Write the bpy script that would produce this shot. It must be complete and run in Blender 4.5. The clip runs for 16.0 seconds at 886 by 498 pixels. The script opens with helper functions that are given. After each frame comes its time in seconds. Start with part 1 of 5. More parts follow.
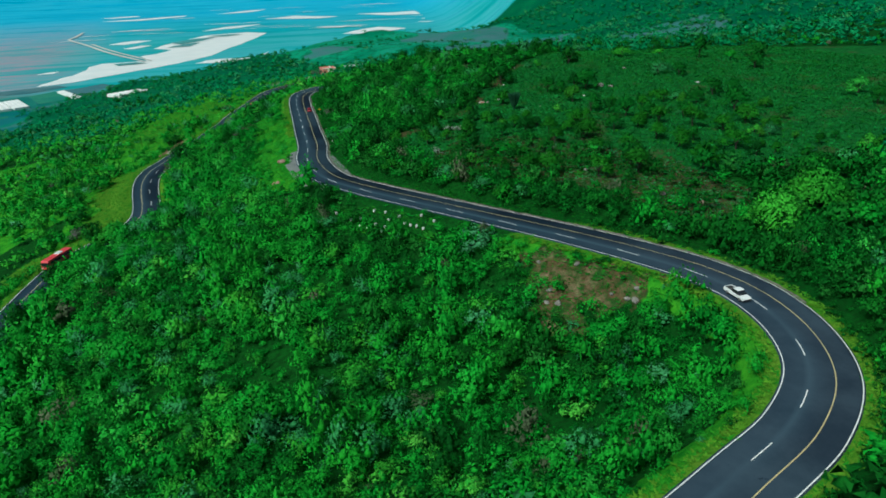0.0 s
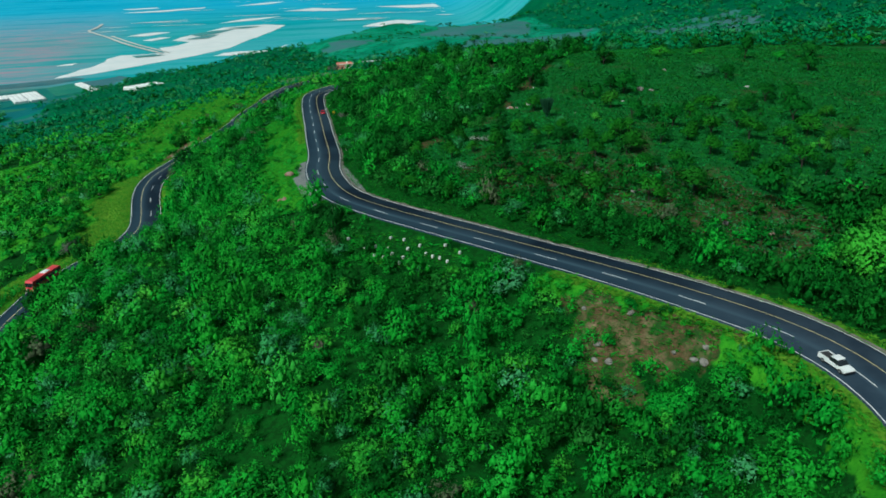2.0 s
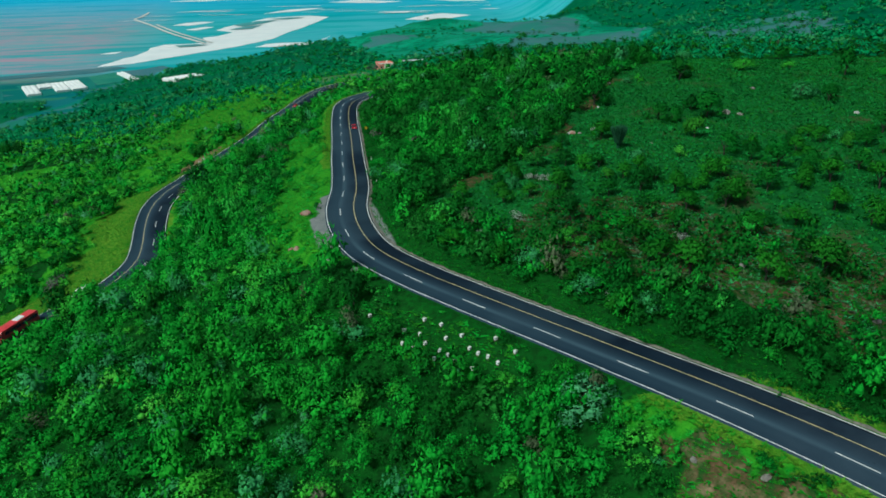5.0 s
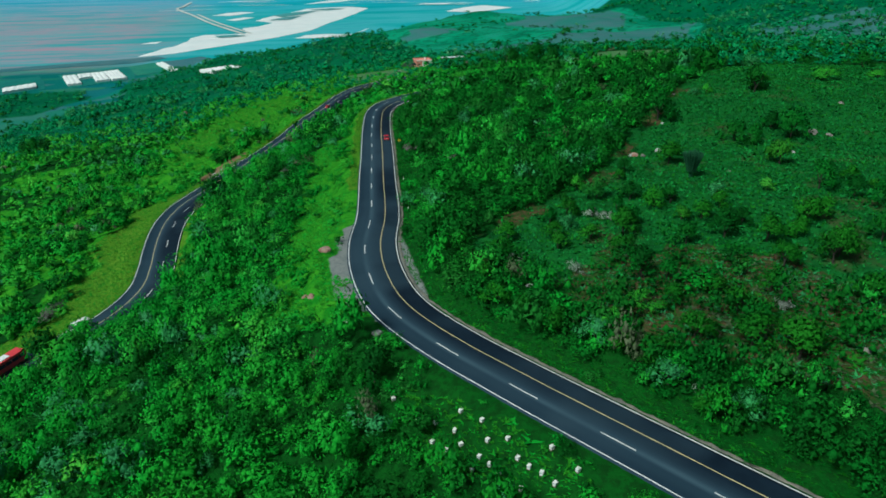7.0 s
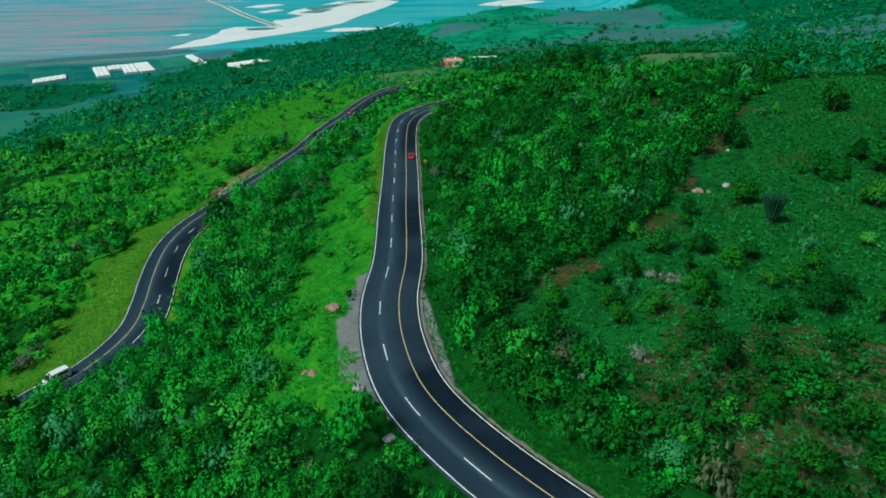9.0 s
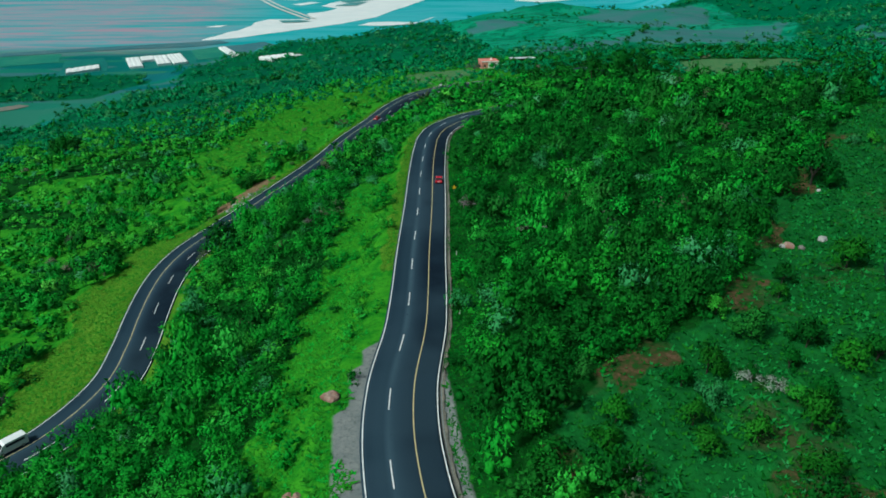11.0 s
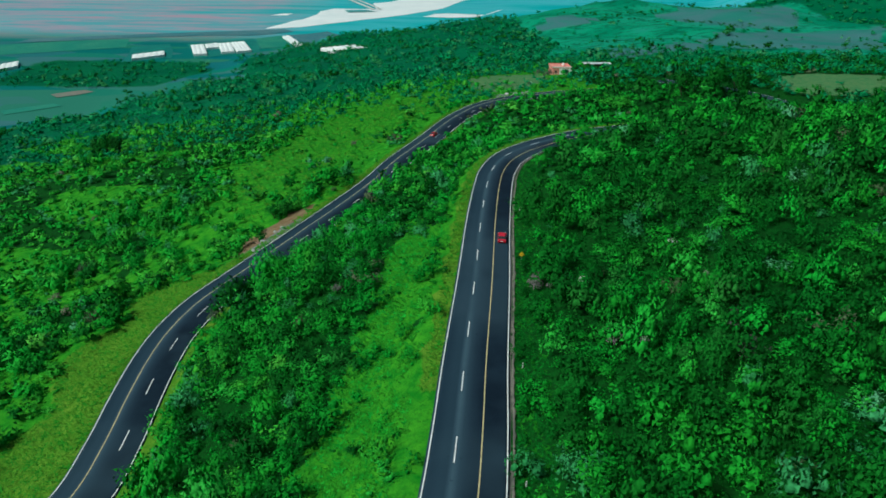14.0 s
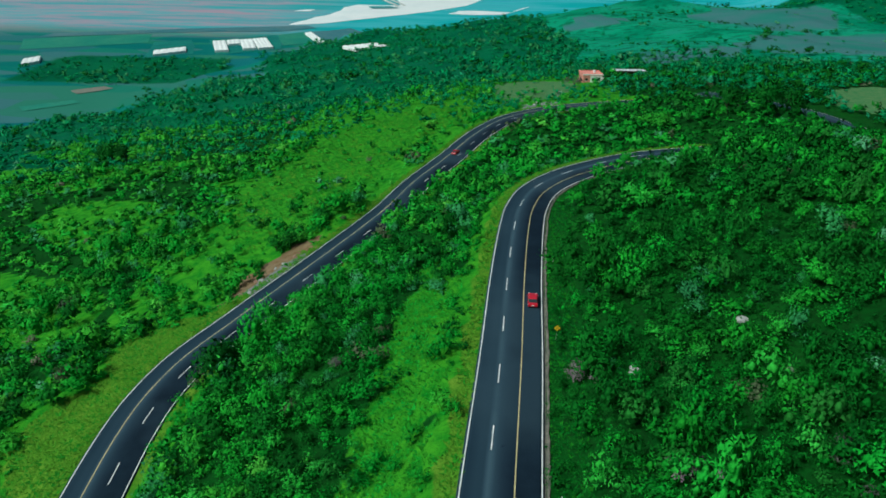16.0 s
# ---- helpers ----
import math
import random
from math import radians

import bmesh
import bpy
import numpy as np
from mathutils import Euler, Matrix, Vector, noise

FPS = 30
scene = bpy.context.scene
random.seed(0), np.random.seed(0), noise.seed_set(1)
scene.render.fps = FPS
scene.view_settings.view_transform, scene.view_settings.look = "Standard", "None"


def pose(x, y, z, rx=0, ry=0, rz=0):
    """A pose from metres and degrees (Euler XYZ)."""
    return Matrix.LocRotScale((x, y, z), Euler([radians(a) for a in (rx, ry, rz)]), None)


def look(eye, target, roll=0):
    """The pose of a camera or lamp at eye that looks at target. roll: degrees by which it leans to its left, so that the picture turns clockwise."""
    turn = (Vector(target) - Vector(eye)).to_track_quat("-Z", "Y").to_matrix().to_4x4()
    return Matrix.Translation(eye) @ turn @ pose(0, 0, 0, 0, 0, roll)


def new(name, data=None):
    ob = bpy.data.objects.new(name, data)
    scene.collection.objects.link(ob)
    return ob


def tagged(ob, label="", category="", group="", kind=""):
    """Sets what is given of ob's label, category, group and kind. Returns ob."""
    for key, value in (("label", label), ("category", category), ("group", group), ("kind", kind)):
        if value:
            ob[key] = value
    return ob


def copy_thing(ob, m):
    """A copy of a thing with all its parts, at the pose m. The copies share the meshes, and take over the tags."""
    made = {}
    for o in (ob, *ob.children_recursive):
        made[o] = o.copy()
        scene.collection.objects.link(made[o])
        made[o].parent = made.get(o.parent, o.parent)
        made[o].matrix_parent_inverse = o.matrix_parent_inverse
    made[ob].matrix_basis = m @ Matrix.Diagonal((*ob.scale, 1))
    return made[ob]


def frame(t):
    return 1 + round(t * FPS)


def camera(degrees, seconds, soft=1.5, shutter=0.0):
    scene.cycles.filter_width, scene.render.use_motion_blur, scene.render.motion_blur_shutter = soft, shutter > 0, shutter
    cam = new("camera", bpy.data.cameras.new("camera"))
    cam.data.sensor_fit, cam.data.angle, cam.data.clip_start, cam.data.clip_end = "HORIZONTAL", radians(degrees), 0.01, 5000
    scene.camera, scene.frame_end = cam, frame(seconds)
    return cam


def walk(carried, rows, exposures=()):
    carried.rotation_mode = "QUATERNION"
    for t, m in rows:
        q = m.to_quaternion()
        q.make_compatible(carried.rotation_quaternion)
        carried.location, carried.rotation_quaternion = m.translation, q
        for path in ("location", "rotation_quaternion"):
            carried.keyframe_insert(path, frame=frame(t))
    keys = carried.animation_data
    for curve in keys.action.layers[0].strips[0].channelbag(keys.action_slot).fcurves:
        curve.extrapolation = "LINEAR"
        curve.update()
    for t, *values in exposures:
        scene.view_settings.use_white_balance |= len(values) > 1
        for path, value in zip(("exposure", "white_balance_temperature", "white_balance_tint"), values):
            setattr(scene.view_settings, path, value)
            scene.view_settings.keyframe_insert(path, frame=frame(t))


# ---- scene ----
cam = camera(64.00, 16.0, soft=1.7)
# seconds, place, yaw to the left, pitch, roll
PATH = [
    (0.0, -34.26, -208.07, 63.08, -19.396, -22.64, -1.29),
    (0.5, -32.95, -202.67, 63.05, -19.042, -22.79, -1.272),
    (1.0, -31.52, -197.04, 62.95, -18.685, -22.927, -1.241),
    (1.5, -29.89, -190.99, 62.74, -18.323, -23.043, -1.187),
    (2.0, -28.16, -184.66, 62.48, -17.944, -23.144, -1.111),
    (2.5, -26.41, -178.23, 62.26, -17.542, -23.239, -1.02),
    (3.0, -24.63, -171.87, 62.15, -17.127, -23.337, -0.931),
    (3.5, -22.84, -165.69, 62.19, -16.694, -23.439, -0.855),
    (4.0, -21.13, -159.47, 62.35, -16.178, -23.522, -0.753),
    (4.5, -19.6, -153.0, 62.56, -15.518, -23.571, -0.594),
    (5.0, -18.19, -146.39, 62.74, -14.752, -23.635, -0.438),
    (5.5, -16.82, -139.78, 62.82, -13.94, -23.775, -0.359),
    (6.0, -15.45, -133.23, 62.82, -13.134, -23.972, -0.35),
    (6.5, -14.06, -126.7, 62.84, -12.382, -24.145, -0.34),
    (7.0, -12.68, -120.15, 62.96, -11.71, -24.26, -0.285),
    (7.5, -11.38, -113.62, 63.1, -11.093, -24.387, -0.203),
    (8.0, -10.21, -107.14, 63.29, -10.499, -24.532, -0.126),
    (8.5, -9.13, -100.7, 63.55, -9.907, -24.66, -0.077),
    (9.0, -8.13, -94.14, 63.68, -9.365, -24.788, -0.039),
    (9.5, -7.14, -87.33, 63.51, -8.902, -24.939, 0.016),
    (10.0, -6.09, -80.27, 63.18, -8.393, -25.079, 0.123),
    (10.5, -4.93, -73.04, 62.92, -7.684, -25.17, 0.315),
    (11.0, -3.75, -65.84, 62.8, -6.79, -25.228, 0.546),
    (11.5, -2.85, -58.95, 62.79, -5.86, -25.314, 0.71),
    (12.0, -2.31, -52.46, 62.9, -4.992, -25.461, 0.772),
    (12.5, -1.89, -46.08, 63.17, -4.172, -25.634, 0.847),
    (13.0, -1.52, -39.61, 63.42, -3.384, -25.79, 0.969),
    (13.5, -1.26, -32.94, 63.41, -2.616, -25.902, 1.094),
    (14.0, -1.0, -26.14, 63.35, -1.842, -26.021, 1.185),
    (14.5, -0.66, -19.35, 63.47, -1.07, -26.188, 1.22),
    (15.0, -0.4, -12.74, 63.72, -0.459, -26.338, 1.248),
    (15.5, -0.37, -6.42, 63.97, -0.143, -26.4, 1.314),
    (16.0, -0.49, -0.28, 64.2, -0.006, -26.407, 1.409),
]


def aim(x, y, z, yaw, pitch, roll):
    a, b = radians(yaw), radians(pitch)
    to = (x - math.sin(a) * math.cos(b), y + math.cos(a) * math.cos(b), z + math.sin(b))
    return look((x, y, z), to, roll)


walk(cam, [(t, aim(*p)) for t, *p in PATH], [(0, 0.0, 6000, -8), (16, 0.0, 6000, -8)])

# ---- world ----
SUN_EL, SUN_AZ = 50, 240
world = bpy.data.worlds.new("overcast_sky")
scene.world = world
world.use_nodes = True
wn = world.node_tree
wbg = wn.nodes["Background"]
sky = wn.nodes.new("ShaderNodeTexSky")
sky.sky_type = "NISHITA"
sky.sun_disc = False
sky.sun_elevation = radians(SUN_EL)
sky.sun_rotation = radians(SUN_AZ)
sky.dust_density = 5.0
sky.air_density = 0.85
wn.links.new(sky.outputs[0], wbg.inputs[0])
wbg.inputs[1].default_value = 0.058
sun = new("sun", bpy.data.lights.new("sun", "SUN"))
sun.data.energy = 3.05
sun.data.angle = radians(11)
sun.data.color = (1.0, 0.98, 0.93)
sun.rotation_euler = (radians(90 - SUN_EL), 0, radians(180 - SUN_AZ))
scene.view_settings.exposure = 0.0

# ---- materials ----


def material(name, rough=0.8, spec=0.3):
    m = bpy.data.materials.new(name)
    m.use_nodes = True
    nt = m.node_tree
    b = nt.nodes["Principled BSDF"]
    b.inputs["Roughness"].default_value = rough
    b.inputs["Specular IOR Level"].default_value = spec
    return m, nt, b


def noise_node(nt, scale, detail=4.0, rough=0.6, w=0.0):
    tc = nt.nodes.new("ShaderNodeNewGeometry")
    off = nt.nodes.new("ShaderNodeVectorMath")
    off.operation = "ADD"
    off.inputs[1].default_value = (w * 17.3, w * 9.1, w * 3.7)
    nt.links.new(tc.outputs["Position"], off.inputs[0])
    n = nt.nodes.new("ShaderNodeTexNoise")
    n.inputs["Scale"].default_value = scale
    n.inputs["Detail"].default_value = detail
    n.inputs["Roughness"].default_value = rough
    nt.links.new(off.outputs[0], n.inputs["Vector"])
    return n.outputs["Fac"]


def ramp(nt, fac, stops):
    r = nt.nodes.new("ShaderNodeValToRGB")
    e = r.color_ramp.elements
    while len(e) < len(stops):
        e.new(0.5)
    for k, (p, c) in zip(e, stops):
        k.position = p
        k.color = (*c, 1)
    nt.links.new(fac, r.inputs[0])
    return r.outputs[0]


def mix(nt, fac, a, b, mode="MIX"):
    n = nt.nodes.new("ShaderNodeMix")
    n.data_type = "RGBA"
    n.blend_type = mode
    if isinstance(fac, float):
        n.inputs[0].default_value = fac
    else:
        nt.links.new(fac, n.inputs[0])
    for k, v in ((6, a), (7, b)):
        if isinstance(v, tuple):
            n.inputs[k].default_value = (*v, 1)
        else:
            nt.links.new(v, n.inputs[k])
    return n.outputs[2]


def bump(nt, b, fac, strength=0.4, dist=0.1):
    n = nt.nodes.new("ShaderNodeBump")
    n.inputs["Strength"].default_value = strength
    n.inputs["Distance"].default_value = dist
    nt.links.new(fac, n.inputs["Height"])
    nt.links.new(n.outputs[0], b.inputs["Normal"])


def two_scale(name, c1, c2, c3, big, small, rough=0.85, spec=0.2, relief=0.3, dist=0.1):
    """Two colours in patches of the large scale, and a third in fine grain."""
    m, nt, b = material(name, rough, spec)
    base = ramp(nt, noise_node(nt, big, 4), [(0.38, c1), (0.62, c2)])
    grain = noise_node(nt, small, 3, 0.7, 1.0)
    col = mix(nt, ramp(nt, grain, [(0.5, (0, 0, 0)), (0.72, (1, 1, 1))]), base, c3)
    nt.links.new(col, b.inputs["Base Color"])
    bump(nt, b, grain, relief, dist)
    return m


def leaf_material(name, dark, light, tint, gap_shade=0.28, relief=0.22):
    """Leaves: a tone of its own for each plant, a little change from leaf to leaf, and drifts of another green across the slope."""
    m, nt, b = material(name, 0.7, 0.06)
    geo = nt.nodes.new("ShaderNodeNewGeometry")
    whole = nt.nodes.new("ShaderNodeObjectInfo")
    plant = nt.nodes.new("ShaderNodeAttribute")
    plant.attribute_name = "tone"
    both = nt.nodes.new("ShaderNodeMath")
    both.operation = "ADD"
    nt.links.new(whole.outputs["Random"], both.inputs[0])
    nt.links.new(plant.outputs["Fac"], both.inputs[1])
    turn = nt.nodes.new("ShaderNodeMath")
    turn.operation = "FRACT"
    nt.links.new(both.outputs[0], turn.inputs[0])
    low, high = (tuple((1 - k) * a + k * b for a, b in zip(dark, light)) for k in (0.2, 0.8))
    pale = (light[0] * 1.5 + 0.01, light[1] * 1.06, light[2] * 1.5 + 0.004)
    own = ramp(nt, turn.outputs[0], [(0.0, low), (0.88, high), (1.0, pale)])
    leaf = ramp(nt, geo.outputs["Random Per Island"], [(0.0, (0.78, 0.78, 0.78)), (0.85, (1.0, 1.0, 1.0)), (1.0, (1.2, 1.1, 1.12))])
    own = mix(nt, 1.0, own, leaf, "MULTIPLY")
    drift = ramp(nt, noise_node(nt, 0.07, 4, 0.65, 2.0), [(0.42, (0, 0, 0)), (0.64, (1, 1, 1))])
    col = mix(nt, drift, own, mix(nt, 0.5, own, tint))
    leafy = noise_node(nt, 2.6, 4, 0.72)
    # shade in the gaps between leaf clumps, painted as dark noise spots
    col = mix(nt, ramp(nt, leafy, [(0.38, (gap_shade,) * 3), (0.5, (0, 0, 0))]), col, tuple(0.4 * c for c in dark))
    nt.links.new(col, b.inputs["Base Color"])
    bump(nt, b, leafy, 0.6, relief)
    return m


def plain_material(name, color, rough=0.5, metal=0.0, spec=0.4, vary=0.15, scale=6.0):
    m, nt, b = material(name, rough, spec)
    b.inputs["Metallic"].default_value = metal
    lo = tuple(c * (1 - vary) for c in color)
    hi = tuple(min(1, c * (1 + vary)) for c in color)
    nt.links.new(ramp(nt, noise_node(nt, scale, 4), [(0.35, lo), (0.65, hi)]), b.inputs["Base Color"])
    return m


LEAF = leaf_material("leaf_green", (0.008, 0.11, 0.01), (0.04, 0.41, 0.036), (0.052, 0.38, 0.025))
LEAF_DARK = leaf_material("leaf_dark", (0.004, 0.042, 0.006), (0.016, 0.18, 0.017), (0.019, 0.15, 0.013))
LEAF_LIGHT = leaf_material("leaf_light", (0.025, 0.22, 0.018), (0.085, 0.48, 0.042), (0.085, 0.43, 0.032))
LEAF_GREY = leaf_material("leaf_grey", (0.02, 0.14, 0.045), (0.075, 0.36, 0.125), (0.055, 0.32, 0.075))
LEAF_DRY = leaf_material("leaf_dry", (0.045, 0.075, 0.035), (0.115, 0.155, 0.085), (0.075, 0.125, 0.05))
# for plants far off: distance haze is put into the leaf colour
LEAF_FAR_HAZE = leaf_material("leaf_far_haze", (0.008, 0.14, 0.05), (0.022, 0.28, 0.095), (0.03, 0.27, 0.08))
LEAVES = [LEAF, LEAF_DARK, LEAF_LIGHT, LEAF_GREY, LEAF_DRY, LEAF_FAR_HAZE]
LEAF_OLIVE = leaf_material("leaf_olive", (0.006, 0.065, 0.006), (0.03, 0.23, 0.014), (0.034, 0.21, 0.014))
BARK = two_scale("bark", (0.03, 0.028, 0.022), (0.055, 0.05, 0.042), (0.018, 0.017, 0.014), 3, 20)


def asphalt():
    """Asphalt: greyed lanes with wheel tracks on the climbing side, newer and darker on the other."""
    m, nt, b = material("asphalt", 0.7, 0.06)
    grain = noise_node(nt, 9.0, 4, 0.7)
    wear = noise_node(nt, 0.14, 5, 0.65, 1.0)
    across = nt.nodes.new("ShaderNodeAttribute")
    across.attribute_name = "across"
    tone = ramp(nt, across.outputs["Fac"], [(0.0, (0.0173, 0.0353, 0.0560)), (0.1, (0.0130, 0.0284, 0.0470)), (0.2, (0.0187, 0.0392, 0.0605)), (0.28, (0.0187, 0.0392, 0.0605)), (0.345, (0.0540, 0.0960, 0.1288)),
                                            (0.42, (0.0245, 0.0470, 0.0694)), (0.5, (0.0130, 0.0255, 0.0426)), (0.6, (0.0058, 0.0125, 0.0235)), (0.7, (0.0040, 0.0092, 0.0185)), (0.85, (0.0035, 0.0085, 0.0178)), (1.0, (0.0045, 0.0100, 0.0195))])
    patch = noise_node(nt, 0.035, 3, 0.5, 6.0)
    tone = mix(nt, ramp(nt, patch, [(0.5, (0, 0, 0)), (0.62, (0.55, 0.55, 0.55))]), tone, (0.0360, 0.0647, 0.0896))
    col = mix(nt, ramp(nt, wear, [(0.4, (0, 0, 0)), (0.75, (0.4, 0.4, 0.4))]), tone, (0.0216, 0.0441, 0.0694))
    col = mix(nt, 0.12, col, ramp(nt, grain, [(0.3, (0.0043, 0.0098, 0.0179)), (0.7, (0.0432, 0.0784, 0.1064))]))
    # the older, greyer surface round the hairpin
    geo = nt.nodes.new("ShaderNodeNewGeometry")
    sep = nt.nodes.new("ShaderNodeSeparateXYZ")
    nt.links.new(geo.outputs["Position"], sep.inputs[0])
    old = nt.nodes.new("ShaderNodeMapRange")
    old.inputs[1].default_value, old.inputs[2].default_value = -72, -108
    nt.links.new(sep.outputs[1], old.inputs[0])
    grey = ramp(nt, wear, [(0.35, (0.034, 0.052, 0.078)), (0.65, (0.06, 0.085, 0.115))])
    col = mix(nt, old.outputs[0], col, mix(nt, 0.5, col, grey))
    crack = noise_node(nt, 0.55, 6, 0.75, 3.0)
    col = mix(nt, ramp(nt, crack, [(0.66, (0, 0, 0)), (0.7, (0.665, 0.756, 0.840))]), col, (0.0094, 0.0186, 0.0336))
    nt.links.new(col, b.inputs["Base Color"])
    bump(nt, b, grain, 0.2, 0.02)
    return m


ASPHALT = asphalt()
WHITE = plain_material("road_paint_white", (0.7, 0.72, 0.72), 0.6, vary=0.2, scale=1.5)
YELLOW = plain_material("road_paint_yellow", (0.5, 0.43, 0.22), 0.6, vary=0.2, scale=1.5)
CONCRETE = two_scale("concrete", (0.1, 0.1, 0.09), (0.18, 0.165, 0.14), (0.04, 0.055, 0.035), 0.4, 3, relief=0.4, dist=0.05)

# ---- the lie of the land ----
PLAIN = -193.2
# the middle of the dashed line of the upper road, and the outer white line of the lower one
UPPER = [(-190, -240), (-130, -214), (-75, -192), (-40, -179), (-10, -168), (19, -157), (33.4, -151.2), (44.8, -142.7), (51.4, -131.5), (53.8, -119), (52, -108), (47, -96.6),
         (38.7, -81.5), (26, -61.5), (13, -41.5), (5.1, -28.3), (-0.4, -14.3), (-2, 0.4), (-1.2, 15.4), (2, 32.5), (3.7, 46), (5.3, 61),
         (9, 92), (12.2, 120.7), (15.5, 145.5), (17.9, 158.6), (22.3, 171.4), (29.7, 182.6), (40.2, 193), (52.6, 202.5), (66, 209), (84, 215)]
LOWER = [(-230, -105), (-180, -85), (-130, -55), (-106, -30), (-95, -8), (-88, 12), (-82, 27), (-74, 38), (-66, 47), (-60.5, 60), (-60, 72), (-60.6, 84), (-60.8, 96), (-60, 108), (-57, 121), (-50.5, 136), (-44, 150.5),
         (-38.9, 161.7), (-22.2, 200.4), (-14.3, 224.3), (-3.2, 251), (10.9, 287), (24, 309), (42, 325), (64, 336), (92, 345)]
FAR_BEND = [(118, 330), (136, 306), (146, 284), (149, 262), (150, 235)]


def smooth_line(pts, step=1.0):
    p = np.array(pts, float)
    t = np.r_[0, np.cumsum(np.hypot(*np.diff(p, axis=0).T) ** 0.5)]
    d = np.zeros_like(p)
    h = np.diff(t)[:, None]
    s = np.diff(p, axis=0) / h
    d[1:-1] = (s[:-1] * h[1:] + s[1:] * h[:-1]) / (h[1:] + h[:-1])
    d[0], d[-1] = s[0], s[-1]
    out = []
    for i in range(len(p) - 1):
        n = max(2, int(np.hypot(*(p[i + 1] - p[i])) / (step / 3)))
        u = np.linspace(0, 1, n, endpoint=False)[:, None]
        hi = h[i]
        out.append((2 * u**3 - 3 * u**2 + 1) * p[i] + (u**3 - 2 * u**2 + u) * hi * d[i] + (3 * u**2 - 2 * u**3) * p[i + 1] + (u**3 - u**2) * hi * d[i + 1])
    q = np.r_[np.concatenate(out), p[-1:]]
    a = np.r_[0, np.cumsum(np.hypot(*np.diff(q, axis=0).T))]
    n = int(a[-1] / step) + 1
    at = np.linspace(0, a[-1], n)
    return np.stack([np.interp(at, a, q[:, 0]), np.interp(at, a, q[:, 1])], 1), at


def sideways(line):
    g = np.gradient(line, axis=0)
    g /= np.hypot(*g.T)[:, None]
    return np.stack([g[:, 1], -g[:, 0]], 1)


def upper_z(y):
    return np.interp(y, [-200, -140, -30, 92, 190, 240], [6.4, 6, 5.2, 0, -4, -6.5])


def lower_z(y):
    return np.interp(y, [-40, 20, 60, 100, 264, 350], [-29, -25, -23.5, -22.5, -22, -23])


LANE = 3.25
dash_u, s_u = smooth_line(UPPER)
side_u = sideways(dash_u)
z_u = upper_z(dash_u[:, 1])
# the upper road widens in its hairpin
wide_u = 1 + 0.16 * np.exp(-((s_u - 290) / 32.0) ** 2)
edge_l, s_l = smooth_line(LOWER)
side_l = sideways(edge_l)
z_l = lower_z(edge_l[:, 1])
bend, s_b = smooth_line(FAR_BEND)
side_b = sideways(bend)
z_b = np.interp(s_b, [0, s_b[-1]], [-15, -7])
mid_u = dash_u + side_u * (0.5 * LANE * wide_u)[:, None]
mid_l = edge_l + side_l * 1.5 * LANE
ROADS = [(mid_u, z_u, 4.9 * wide_u), (mid_l, z_l, 4.9 + 0 * z_l), (bend, z_b, 4.9 + 0 * z_b)]

# heights of the open ground, place by place: a hill above the upper road, a slope falling to the plain
HILL = [(72, 17, 12), (122, 72, 17), (115, 42, 12), (194, 74, 15), (157, 52, 14.5), (234, 78, 13), (56, -38, 9.5), (95, -19, 12.5), (139, -20, 9.5),
        (84, -73, 6), (84, -100, 5), (63, 40, 10.5), (41, 50, 9), (23, 5, 9.3), (27, 78, 4), (44, 86, 7), (32, 116, 3.5), (85, 252, -12), (119, 266, -6),
        (186, 322, -12), (110, 190, 5), (90, 140, 11), (300, 0, 14), (150, -120, 4)]
SLOPE = [(35, -94, 2), (27, -95, -1), (42, -104, -2), (-31, -69, -6), (-13, -107, -4), (-15, -43, -0.5), (4, -44, 0.5), (12, -62, 1), (-10, 14, 3), (-77, 53, -26),
         (-44, 100, -18), (-98, 150, -37), (-77, 118, -28), (-25, 190, -16), (-66, 250, -36), (-51, 289, -39), (-158, 324, -58), (-145, 345, -60), (84, 425, -33),
         (60, 380, -30), (-110, -60, -32), (10, -130, -8), (-30, 40, -9), (-20, 105, -7), (-62, -5, -13.5), (-50, -4, -10.5), (-40, 9, -8.8), (-67, 14, -17.5), (-75, -20, -19)]
FAR = [(-135, 1088, -150), (-60, 800, -105), (100, 760, -80), (-250, 620, -112), (-330, 800, -160), (-400, 350, -110), (-500, 100, -110), (-600, 600, -175),
       (320, 760, -60), (500, 720, -62), (420, 1020, -72), (660, 980, -70), (800, 1300, 10), (1100, 1100, 90), (500, 400, -20), (900, 500, 60), (330, 230, 2),
       (420, -100, 20), (100, -350, 30), (-300, -300, -60), (200, 520, -38), (340, 520, -40), (700, 1800, -175), (1000, 2250, -190),
       (-150, 1360, -166), (-40, 1350, -153), (55, 1320, -143), (125, 1250, -117), (165, 1200, -99), (240, 1200, -86), (340, 1200, -82), (440, 1250, -88), (565, 1300, -97), (680, 1310, -62), (200, 1500, -180), (400, 1550, -175)]


